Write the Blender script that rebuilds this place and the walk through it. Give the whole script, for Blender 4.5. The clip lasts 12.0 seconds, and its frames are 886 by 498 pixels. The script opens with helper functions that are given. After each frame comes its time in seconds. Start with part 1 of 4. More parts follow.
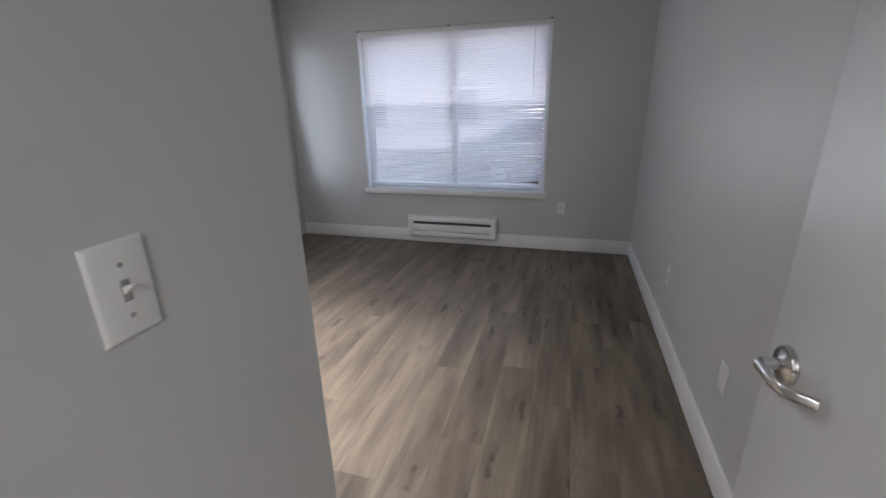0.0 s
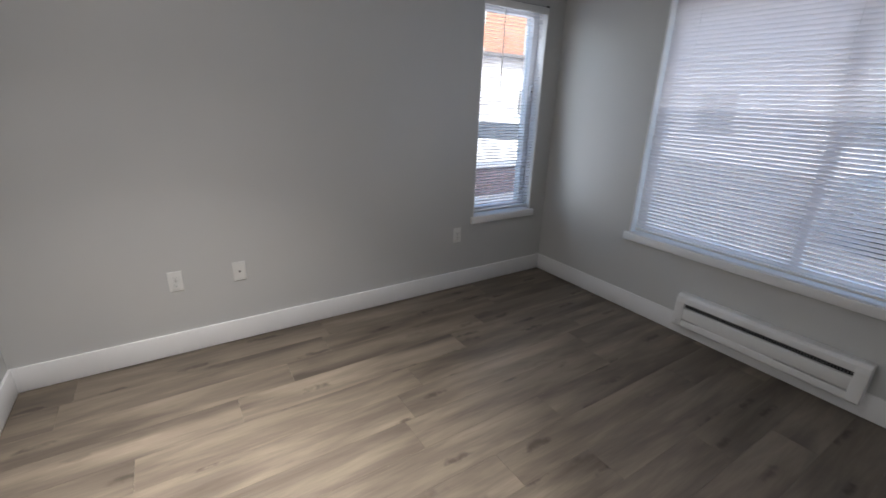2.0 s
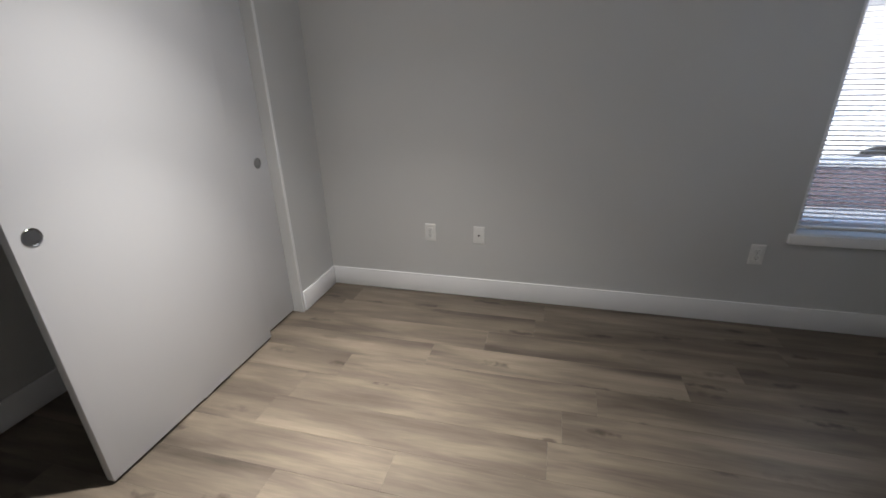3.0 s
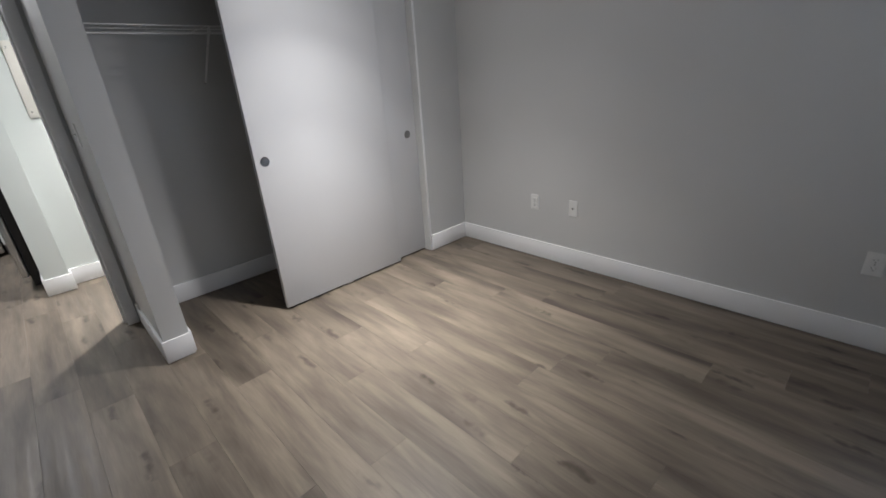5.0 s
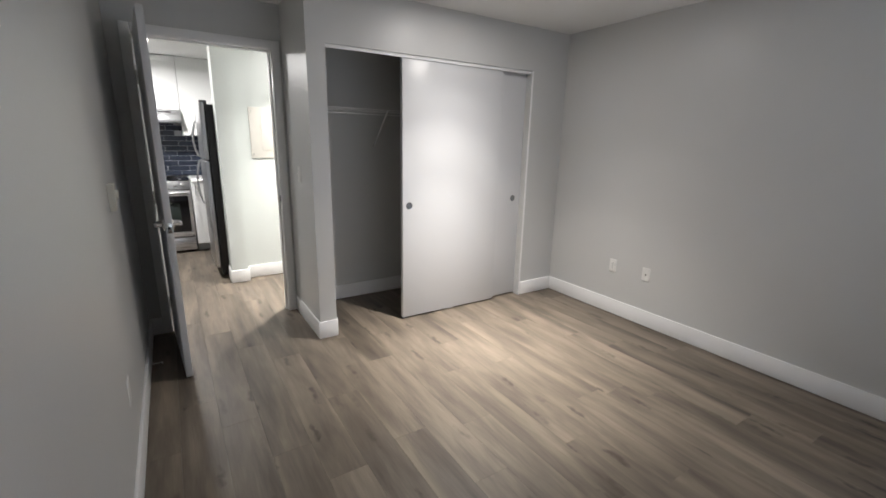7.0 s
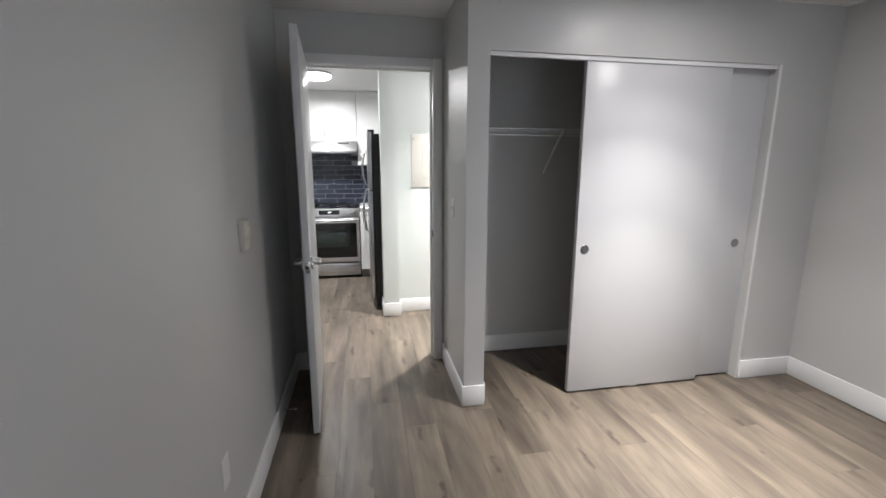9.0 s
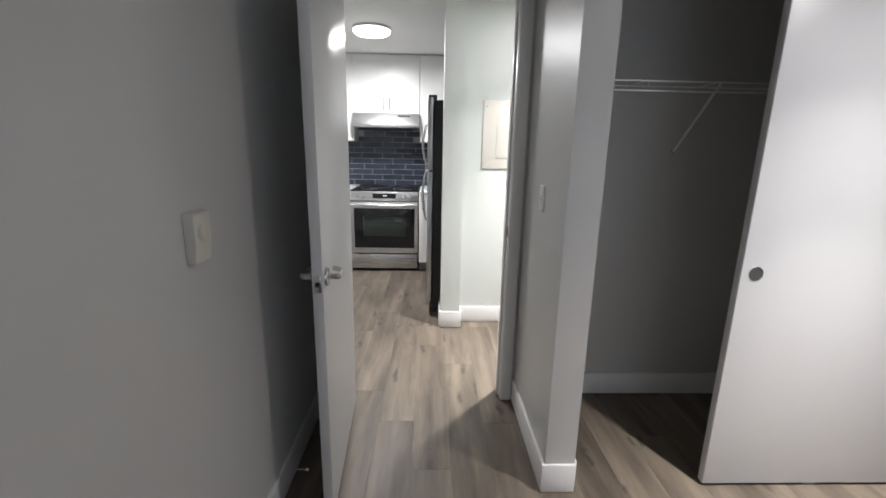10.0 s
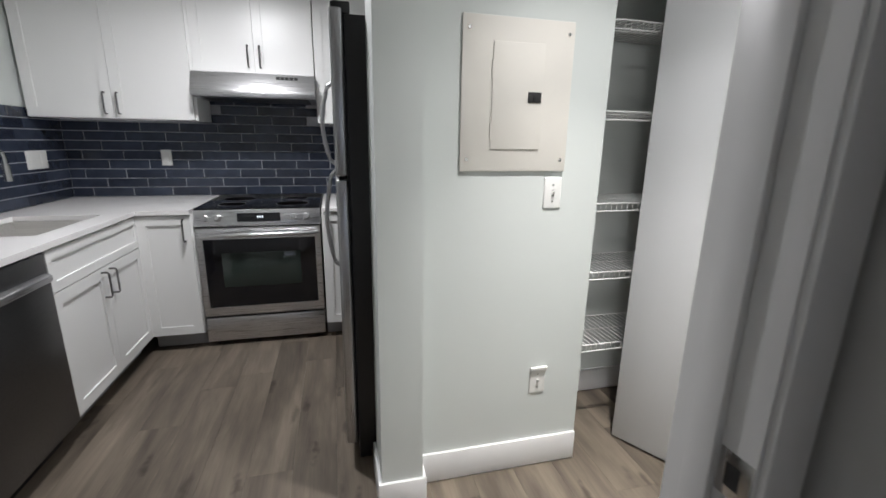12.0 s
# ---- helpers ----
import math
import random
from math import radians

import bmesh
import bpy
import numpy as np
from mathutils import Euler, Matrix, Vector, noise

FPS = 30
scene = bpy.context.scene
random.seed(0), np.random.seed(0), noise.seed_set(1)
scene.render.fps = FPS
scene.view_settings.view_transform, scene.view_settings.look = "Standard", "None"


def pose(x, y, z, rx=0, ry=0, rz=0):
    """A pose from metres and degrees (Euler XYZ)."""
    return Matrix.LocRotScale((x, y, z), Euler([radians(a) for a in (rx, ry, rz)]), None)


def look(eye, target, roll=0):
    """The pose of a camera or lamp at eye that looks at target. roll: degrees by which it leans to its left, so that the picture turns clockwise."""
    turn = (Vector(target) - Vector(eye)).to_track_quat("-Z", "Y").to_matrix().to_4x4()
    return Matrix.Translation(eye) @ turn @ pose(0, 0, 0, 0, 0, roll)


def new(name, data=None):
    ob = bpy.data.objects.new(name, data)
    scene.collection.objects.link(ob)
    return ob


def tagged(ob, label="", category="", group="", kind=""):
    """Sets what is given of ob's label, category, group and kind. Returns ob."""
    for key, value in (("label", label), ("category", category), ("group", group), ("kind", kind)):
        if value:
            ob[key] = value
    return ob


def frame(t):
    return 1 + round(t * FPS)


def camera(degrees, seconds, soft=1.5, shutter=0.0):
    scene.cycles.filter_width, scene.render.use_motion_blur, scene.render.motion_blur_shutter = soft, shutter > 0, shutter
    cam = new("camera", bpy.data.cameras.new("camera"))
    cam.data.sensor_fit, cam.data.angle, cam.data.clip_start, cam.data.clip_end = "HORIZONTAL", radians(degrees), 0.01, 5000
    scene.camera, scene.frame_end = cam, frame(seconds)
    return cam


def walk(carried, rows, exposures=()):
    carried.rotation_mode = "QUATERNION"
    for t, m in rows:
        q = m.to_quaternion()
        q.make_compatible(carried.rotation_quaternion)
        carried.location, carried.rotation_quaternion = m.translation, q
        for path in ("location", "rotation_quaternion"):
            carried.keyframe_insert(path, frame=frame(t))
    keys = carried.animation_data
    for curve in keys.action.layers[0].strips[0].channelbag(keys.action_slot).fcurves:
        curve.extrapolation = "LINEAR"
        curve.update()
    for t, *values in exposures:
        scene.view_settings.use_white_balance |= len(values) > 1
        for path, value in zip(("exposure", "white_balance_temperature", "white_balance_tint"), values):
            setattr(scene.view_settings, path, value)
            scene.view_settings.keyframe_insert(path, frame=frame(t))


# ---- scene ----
cam = camera(92.1, 12.0, soft=1.6, shutter=0.15)
PATH = [
    (0, (0.100, 0.318, 1.370), (-0.436, 2.133, 0.726), -1.3),
    (0.5, (0.023, 0.69, 1.379), (-0.519, 2.504, 0.735), 0.1),
    (1, (-0.018, 1.091, 1.389), (-0.966, 2.73, 0.745), 0.2),
    (1.5, (-0.068, 1.437, 1.391), (-1.48, 2.698, 0.746), 1.0),
    (2, (-0.221, 1.739, 1.389), (-1.797, 2.774, 0.724), 1.9),
    (2.5, (-0.271, 2.02, 1.405), (-2.126, 2.319, 0.721), -1.3),
    (3, (-0.281, 2.42, 1.365), (-2.067, 1.945, 0.599), -1.5),
    (3.2, (-0.324, 2.524, 1.354), (-2.071, 1.907, 0.602), -1.0),
    (4.8, (-0.25, 3.344, 1.362), (-1.473, 1.951, 0.611), -1.7),
    (5, (-0.139, 3.419, 1.348), (-1.405, 2.07, 0.587), -4.0),
    (5.5, (0.053, 3.636, 1.357), (-1.248, 2.332, 0.58), -3.9),
    (6, (0.261, 3.809, 1.368), (-1.076, 2.552, 0.573), 0.1),
    (6.5, (0.389, 3.913, 1.414), (-0.827, 2.488, 0.714), 1.2),
    (7, (0.445, 3.912, 1.445), (-0.595, 2.276, 0.955), 1.2),
    (7.2, (0.448, 3.909, 1.476), (-0.583, 2.253, 1.036), 1.4),
    (8.8, (0.242, 3.419, 1.474), (-0.18, 1.503, 1.083), -0.0),
    (9, (0.195, 3.293, 1.447), (-0.164, 1.363, 1.062), 0.1),
    (9.5, (0.058, 2.930, 1.416), (-0.069, 0.974, 1.021), 2.2),
    (10, (0.116, 2.465, 1.385), (0.055, 0.520, 0.925), 1.1),
    (10.5, (0.136, 1.978, 1.365), (0.020, 0.042, 0.879), -0.1),
    (11, (0.158, 1.529, 1.369), (0.0, -0.401, 0.867), 0.0),
    (11.5, (0.196, 1.057, 1.364), (-0.145, -0.848, 0.862), 1.0),
    (12, (0.144, 0.607, 1.337), (-0.33, -1.274, 0.851), 0.9),
]
walk(cam, [(t, look(eye, target, roll)) for t, eye, target, roll in PATH],
     exposures=[(0.0, 3.55, 6300, 13), (0.5, 3.6, 6250, 12), (1.5, 3.4, 6420, 11), (2.0, 3.3, 6400, 11), (2.5, 3.35, 6440, 10), (3.0, 3.05, 6450, 10), (5.0, 3.15, 6200, 10), (5.5, 3.25, 6200, 10), (6.5, 3.3, 6450, 10), (7.0, 3.65, 6530, 10), (9.0, 3.6, 6330, 11), (10.0, 3.5, 6350, 11), (10.5, 3.3, 6550, 11), (11.0, 3.5, 6580, 11), (11.5, 3.1, 6500, 11), (12.0, 2.7, 6280, 11)])

# ---- plan, metres ----
WEST, NORTH, EAST, CEIL = -2.722, 4.386, 0.699, 2.392
CLOSET = 0.973            # face of the closet wall towards the room
CLOSET_BACK = 0.236
STUB_W, STUB_E = -0.490, -0.366
DOOR_ROOM, DOOR_HALL = 0.306, 0.197   # the two faces of the wall with the room's door
JAMB_W, JAMB_E, DOOR_TOP = -0.288, 0.560, 2.078
HALL = -0.815             # face of the wall with the breaker panel
KITCHEN_N, KITCHEN_E = -2.988, 1.965  # tiled walls
HALL_W = -2.2
BASE_H, BASE_T = 0.132, 0.013

# ---- world and lamps ----
world = bpy.data.worlds.new("sky")
scene.world = world
world.use_nodes = True
wn = world.node_tree
wn.nodes.clear()
sky = wn.nodes.new("ShaderNodeTexSky")
sky.sky_type, sky.sun_disc = "NISHITA", False
sky.sun_elevation, sky.sun_rotation = radians(38), radians(130)
sky.dust_density, sky.air_density = 2.0, 1.2
wback = wn.nodes.new("ShaderNodeBackground")
wback.inputs["Strength"].default_value = 0.068
wout = wn.nodes.new("ShaderNodeOutputWorld")
wn.links.new(sky.outputs[0], wback.inputs["Color"])
wn.links.new(wback.outputs[0], wout.inputs["Surface"])


def lamp(name, kind, m, power, colour, **more):
    data = bpy.data.lights.new(name, kind)
    data.energy, data.color = power, colour
    if "size" in more:
        data.shape, data.size = "DISK", more["size"]
    if "radius" in more:
        data.shadow_soft_size = more["radius"]
    if "spread" in more:
        data.spread = radians(more["spread"])
    ob = new(name, data)
    ob.matrix_world = m
    return ob


sun = lamp("sun", "SUN", pose(0, 0, 10, 52, 0, 50), 0.5, (1.0, 0.95, 0.88))
sun.data.angle = radians(15)
lamp("room_downlight_lamp", "AREA", pose(-1.40, 1.68, CEIL - 0.010), 0.62, (1.0, 0.955, 0.92), size=0.10, spread=112)
lamp("room_downlight_cone", "AREA", pose(-1.40, 1.68, CEIL - 0.012), 1.15, (1.0, 0.955, 0.91), size=0.08, spread=88)
lamp("room_downlight_beam", "AREA", pose(-1.40, 1.68, CEIL - 0.013), 1.30, (1.0, 0.950, 0.90), size=0.06, spread=62)
lamp("room_downlight_glow", "AREA", pose(-1.40, 1.68, CEIL - 0.011), 0.70, (1.0, 0.955, 0.92), size=0.10, spread=178)
lamp("hall_downlight_lamp", "AREA", pose(-0.660, -0.240, CEIL - 0.010), 1.15, (1.0, 0.965, 0.93), size=0.10, spread=94)
lamp("hall_downlight_beam", "AREA", pose(-0.660, -0.240, CEIL - 0.012), 1.35, (1.0, 0.95, 0.89), size=0.06, spread=66)
lamp("hall_downlight_glow", "AREA", pose(-0.660, -0.240, CEIL - 0.011), 0.7, (1.0, 0.965, 0.94), size=0.10, spread=178)
lamp("kitchen_lamp", "AREA", pose(0.645, -1.60, CEIL - 0.072), 4.3, (1.0, 0.98, 0.97), size=0.28, spread=175)

# daylight in the two window openings
day = lamp("wide_window_daylight", "AREA", pose(-1.00, NORTH - 0.006, 1.29, -112), 0.54, (0.86, 0.92, 1.0), size=1.76, spread=140)
day.data.shape, day.data.size_y = "RECTANGLE", 1.40
day = lamp("narrow_window_daylight", "AREA", pose(WEST + 0.006, 3.933, 1.29, 0, -100), 0.38, (0.86, 0.92, 1.0), size=1.40, spread=165)
day.data.shape, day.data.size_y = "RECTANGLE", 0.54

# ---- materials ----
def shader(name, colour, rough=0.5, metal=0.0):
    m = bpy.data.materials.new(name)
    m.use_nodes = True
    b = m.node_tree.nodes["Principled BSDF"]
    b.inputs["Base Color"].default_value = (*colour, 1)
    b.inputs["Roughness"].default_value, b.inputs["Metallic"].default_value = rough, metal
    return m, m.node_tree, b


def node(tree, kind, **values):
    n = tree.nodes.new("ShaderNode" + kind)
    for key, value in values.items():
        n.inputs[key.replace("_", " ")].default_value = value
    return n


def surface(name, colour, rough=0.5, metal=0.0, vary=0.06, patch=1.5, grain=60.0, bump=0.1, stretch=(1, 1, 1), rvary=0.1):
    """Paint, plastic or metal: broad patches and fine grain in colour, gloss and relief."""
    m, t, b = shader(name, colour, rough, metal)
    co = node(t, "TexCoord")
    mp = node(t, "Mapping", Scale=stretch)
    t.links.new(co.outputs["Object"], mp.inputs[0])
    big, fine = node(t, "TexNoise", Scale=patch, Detail=3.0), node(t, "TexNoise", Scale=grain, Detail=4.0)
    for n in (big, fine):
        t.links.new(mp.outputs[0], n.inputs["Vector"])
    ramp = node(t, "MapRange", From_Min=0.3, From_Max=0.7, To_Min=1 - vary, To_Max=1 + vary)
    t.links.new(big.outputs["Fac"], ramp.inputs["Value"])
    hue = node(t, "HueSaturation", Color=(*colour, 1))
    t.links.new(ramp.outputs[0], hue.inputs["Value"])
    t.links.new(hue.outputs[0], b.inputs["Base Color"])
    rr = node(t, "MapRange", From_Min=0.3, From_Max=0.7, To_Min=rough * (1 - rvary), To_Max=min(1, rough * (1 + rvary)))
    t.links.new(fine.outputs["Fac"], rr.inputs["Value"])
    t.links.new(rr.outputs[0], b.inputs["Roughness"])
    if bump:
        bp = node(t, "Bump", Strength=bump, Distance=0.002)
        t.links.new(fine.outputs["Fac"], bp.inputs["Height"])
        t.links.new(bp.outputs[0], b.inputs["Normal"])
    return m


def wood_floor():
    """Grey-brown oak planks, the grain along y, each plank with a shade and a figure of its own."""
    m, t, b = shader("oak_plank", (0.25, 0.2, 0.16), 0.42)
    L = t.links.new
    co, info = node(t, "TexCoord"), node(t, "ObjectInfo")
    shift = node(t, "VectorMath")
    shift.operation = "MULTIPLY_ADD"
    comb = node(t, "CombineXYZ")
    for k, f in enumerate((17.0, 41.0, 9.0)):
        mul = node(t, "Math")
        mul.operation = "MULTIPLY"
        L(info.outputs["Random"], mul.inputs[0])
        mul.inputs[1].default_value = f
        L(mul.outputs[0], comb.inputs[k])
    shift.inputs[1].default_value = (1, 1, 1)
    L(co.outputs["Object"], shift.inputs[0])
    L(comb.outputs[0], shift.inputs[2])
    # broad figure: slow swirls along the plank
    mp1 = node(t, "Mapping", Scale=(8.5, 1.15, 1.0))
    L(shift.outputs[0], mp1.inputs[0])
    swirl = node(t, "TexNoise", Scale=1.0, Detail=4.0, Roughness=0.55, Distortion=0.3)
    L(mp1.outputs[0], swirl.inputs["Vector"])
    # streaks
    mp2 = node(t, "Mapping", Scale=(46.0, 1.5, 1.0))
    L(shift.outputs[0], mp2.inputs[0])
    streak = node(t, "TexNoise", Scale=1.0, Detail=6.0, Roughness=0.65, Distortion=0.3)
    L(mp2.outputs[0], streak.inputs["Vector"])
    # fine pores
    mp3 = node(t, "Mapping", Scale=(260.0, 9.0, 1.0))
    L(shift.outputs[0], mp3.inputs[0])
    pores = node(t, "TexNoise", Scale=1.0, Detail=3.0)
    L(mp3.outputs[0], pores.inputs["Vector"])
    # dark knots
    mp4 = node(t, "Mapping", Scale=(10.0, 2.6, 1.0))
    bend = node(t, "TexNoise", Scale=16.0, Detail=4.0)
    L(shift.outputs[0], bend.inputs["Vector"])
    warp = node(t, "VectorMath")
    warp.operation = "MULTIPLY_ADD"
    warp.inputs[1].default_value = (0.05, 0.30, 0.0)
    L(bend.outputs["Color"], warp.inputs[0])
    L(shift.outputs[0], warp.inputs[2])
    L(warp.outputs[0], mp4.inputs[0])
    knot = node(t, "TexVoronoi", Scale=1.0, Randomness=1.0)
    knot.voronoi_dimensions = "2D"
    L(mp4.outputs[0], knot.inputs["Vector"])
    near = node(t, "MapRange", From_Min=0.05, From_Max=0.22, To_Min=1.0, To_Max=0.0)
    L(knot.outputs["Distance"], near.inputs["Value"])
    some = node(t, "MapRange", From_Min=0.54, From_Max=0.72, To_Min=0.0, To_Max=0.52)
    L(knot.outputs["Color"], some.inputs["Value"])
    both = node(t, "Math")
    both.operation = "MULTIPLY"
    L(near.outputs[0], both.inputs[0])
    L(some.outputs[0], both.inputs[1])
    kn = node(t, "Math")
    kn.operation = "SUBTRACT"
    kn.inputs[0].default_value = 1.0
    L(both.outputs[0], kn.inputs[1])
    r1 = t.nodes.new("ShaderNodeValToRGB")
    e = r1.color_ramp.elements
    e[0].position, e[0].color = 0.26, (0.066, 0.054, 0.043, 1)
    e[1].position, e[1].color = 0.72, (0.240, 0.198, 0.150, 1)
    mid = r1.color_ramp.elements.new(0.5)
    mid.color = (0.145, 0.118, 0.091, 1)
    add = node(t, "Math")
    add.operation = "ADD"
    mixs = node(t, "MapRange", From_Min=0.0, From_Max=1.0, To_Min=-0.09, To_Max=0.09)
    L(streak.outputs["Fac"], mixs.inputs["Value"])
    L(swirl.outputs["Fac"], add.inputs[0])
    L(mixs.outputs[0], add.inputs[1])
    L(add.outputs[0], r1.inputs["Fac"])
    val = node(t, "MapRange", To_Min=0.93, To_Max=1.06)
    L(info.outputs["Random"], val.inputs["Value"])
    m1 = node(t, "Math")
    m1.operation = "MULTIPLY"
    L(val.outputs[0], m1.inputs[0])
    L(kn.outputs[0], m1.inputs[1])
    pv = node(t, "MapRange", From_Min=0.3, From_Max=0.7, To_Min=0.90, To_Max=1.06)
    L(pores.outputs["Fac"], pv.inputs["Value"])
    m2 = node(t, "Math")
    m2.operation = "MULTIPLY"
    L(m1.outputs[0], m2.inputs[0])
    L(pv.outputs[0], m2.inputs[1])
    hue = node(t, "HueSaturation", Saturation=0.95)
    L(r1.outputs[0], hue.inputs["Color"])
    L(m2.outputs[0], hue.inputs["Value"])
    L(hue.outputs[0], b.inputs["Base Color"])
    rg = node(t, "MapRange", From_Min=0.3, From_Max=0.7, To_Min=0.36, To_Max=0.52)
    L(streak.outputs["Fac"], rg.inputs["Value"])
    L(rg.outputs[0], b.inputs["Roughness"])
    b.inputs["Specular IOR Level"].default_value = 0.28
    bp = node(t, "Bump", Strength=0.12, Distance=0.0015)
    L(pores.outputs["Fac"], bp.inputs["Height"])
    L(bp.outputs[0], b.inputs["Normal"])
    return m


def tinted(name, dark, light, rough, spec_bump=0.05):
    """Glazed tile or brick: a shade for every piece, cloudy within it."""
    m, t, b = shader(name, dark, rough)
    L = t.links.new
    info, co = node(t, "ObjectInfo"), node(t, "TexCoord")
    n = node(t, "TexNoise", Scale=14.0, Detail=5.0, Roughness=0.6)
    sh = node(t, "VectorMath")
    sh.operation = "ADD"
    L(co.outputs["Object"], sh.inputs[0])
    L(info.outputs["Random"], sh.inputs[1])
    L(sh.outputs[0], n.inputs["Vector"])
    a = node(t, "Math")
    a.operation = "MULTIPLY_ADD"
    L(info.outputs["Random"], a.inputs[0])
    a.inputs[1].default_value = 0.7
    sc = node(t, "MapRange", From_Min=0.25, From_Max=0.75, To_Min=-0.2, To_Max=0.5)
    L(n.outputs["Fac"], sc.inputs["Value"])
    L(sc.outputs[0], a.inputs[2])
    mix = t.nodes.new("ShaderNodeMix")
    mix.data_type = "RGBA"
    mix.inputs[6].default_value, mix.inputs[7].default_value = (*dark, 1), (*light, 1)
    L(a.outputs[0], mix.inputs[0])
    L(mix.outputs[2], b.inputs["Base Color"])
    bp = node(t, "Bump", Strength=spec_bump, Distance=0.004)
    L(n.outputs["Fac"], bp.inputs["Height"])
    L(bp.outputs[0], b.inputs["Normal"])
    return m


def brushed(name, colour, rough, along):
    """Brushed steel: fine lines along one axis."""
    s = [90.0, 90.0, 90.0]
    s[along] = 1.2
    m = surface(name, colour, rough, 1.0, vary=0.06, patch=1.0, grain=5.0, bump=0.04, stretch=s, rvary=0.25)
    return m


def glow(name, colour, strength):
    m, t, b = shader(name, (0.9, 0.9, 0.9), 0.4)
    b.inputs["Emission Color"].default_value = (*colour, 1)
    b.inputs["Emission Strength"].default_value = strength
    return m


def clear_glass():
    m = bpy.data.materials.new("window_glass")
    m.use_nodes = True
    t = m.node_tree
    t.nodes.remove(t.nodes["Principled BSDF"])
    mix, gl, tr = t.nodes.new("ShaderNodeMixShader"), node(t, "BsdfGlossy", Roughness=0.02), node(t, "BsdfTransparent", Color=(0.88, 0.90, 0.91, 1))
    mix.inputs[0].default_value = 0.05
    t.links.new(tr.outputs[0], mix.inputs[1])
    t.links.new(gl.outputs[0], mix.inputs[2])
    t.links.new(mix.outputs[0], t.nodes["Material Output"].inputs["Surface"])
    return m


def slat_vinyl():
    m, t, b = shader("blind_vinyl", (0.82, 0.83, 0.88), 0.4)
    mix, tl = t.nodes.new("ShaderNodeMixShader"), node(t, "BsdfTranslucent", Color=(0.90, 0.86, 0.84, 1))
    mix.inputs[0].default_value = 0.64
    t.links.new(b.outputs[0], mix.inputs[1])
    t.links.new(tl.outputs[0], mix.inputs[2])
    t.links.new(mix.outputs[0], t.nodes["Material Output"].inputs["Surface"])
    return m


GREY = surface("grey_wall_paint", (0.545, 0.548, 0.54), 0.38, vary=0.025, patch=0.9, grain=240, bump=0.10)
HALLPAINT = surface("pale_hall_paint", (0.60, 0.63, 0.612), 0.52, vary=0.02, patch=0.9, grain=240, bump=0.10)
CEILING = surface("ceiling_paint", (0.74, 0.74, 0.73), 0.8, vary=0.02, grain=180, bump=0.25)
TRIM = surface("white_trim_paint", (0.80, 0.80, 0.80), 0.36, vary=0.03, patch=3, grain=90, bump=0.04)
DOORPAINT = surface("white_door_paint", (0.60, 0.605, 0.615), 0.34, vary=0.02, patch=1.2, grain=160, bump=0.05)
CABINET = surface("white_cabinet_lacquer", (0.80, 0.80, 0.79), 0.32, vary=0.015, patch=1.0, grain=120, bump=0.02)
PLASTIC = surface("white_plastic", (0.72, 0.72, 0.70), 0.35, vary=0.02, patch=20, grain=200, bump=0.02)
IVORY = surface("ivory_plastic", (0.64, 0.62, 0.55), 0.4, vary=0.03, patch=20, grain=200, bump=0.02)
ENAMEL = surface("almond_enamel", (0.66, 0.635, 0.585), 0.6, vary=0.02, patch=4, grain=150, bump=0.04)
HEATWHITE = surface("heater_enamel", (0.74, 0.74, 0.73), 0.4, vary=0.03, patch=5, grain=120, bump=0.03)
DARKSLOT = surface("dark_slot", (0.018, 0.018, 0.018), 0.7, vary=0.2, bump=0.0)
WIRE = surface("white_coated_wire", (0.78, 0.78, 0.77), 0.4, vary=0.03, patch=10, bump=0.0)
CHROME = surface("satin_nickel", (0.62, 0.61, 0.60), 0.22, 1.0, vary=0.06, patch=12, grain=200, bump=0.02)
PULLCUP = surface("chrome_cup", (0.55, 0.55, 0.56), 0.16, 1.0, vary=0.05, patch=12, bump=0.0)
STEEL = brushed("brushed_steel", (0.67, 0.67, 0.68), 0.32, 0)
STEELV = brushed("brushed_steel_upright", (0.50, 0.50, 0.51), 0.33, 2)
SINKSTEEL = brushed("satin_sink_steel", (0.74, 0.73, 0.71), 0.55, 0)
DARKSTEEL = brushed("dark_brushed_steel", (0.16, 0.16, 0.165), 0.34, 1)
BLACKCASE = surface("black_textured_case", (0.010, 0.010, 0.012), 0.45, vary=0.15, patch=6, grain=400, bump=0.2)
BLACKGLASS = surface("black_glass", (0.008, 0.008, 0.010), 0.06, vary=0.1, bump=0.0)
OVENGLASS = surface("oven_window", (0.030, 0.040, 0.036), 0.05, vary=0.2, bump=0.0)
QUARTZ = surface("white_quartz", (0.82, 0.81, 0.80), 0.22, vary=0.02, patch=8, grain=300, bump=0.0)
GROUT = surface("grey_grout", (0.46, 0.47, 0.50), 0.85, vary=0.08, patch=10, grain=200, bump=0.3)
TILE = tinted("navy_glazed_tile", (0.014, 0.018, 0.031), (0.046, 0.058, 0.088), 0.16)
TOEKICK = surface("grey_toe_kick", (0.33, 0.33, 0.34), 0.5, vary=0.05)
WOOD = wood_floor()
SUBFLOOR = surface("floor_joint", (0.035, 0.028, 0.022), 0.8, vary=0.1)
GLASS = clear_glass()
SLAT = slat_vinyl()
VINYL = surface("white_vinyl_frame", (0.80, 0.81, 0.83), 0.35, vary=0.02, patch=6, bump=0.0)
LENS = glow("lamp_lens", (1.0, 0.97, 0.93), 0.6)
SPOTLENS = glow("downlight_lens", (1.0, 0.97, 0.93), 1.0)
DISPLAY = glow("range_display", (0.8, 0.93, 1.0), 0.2)
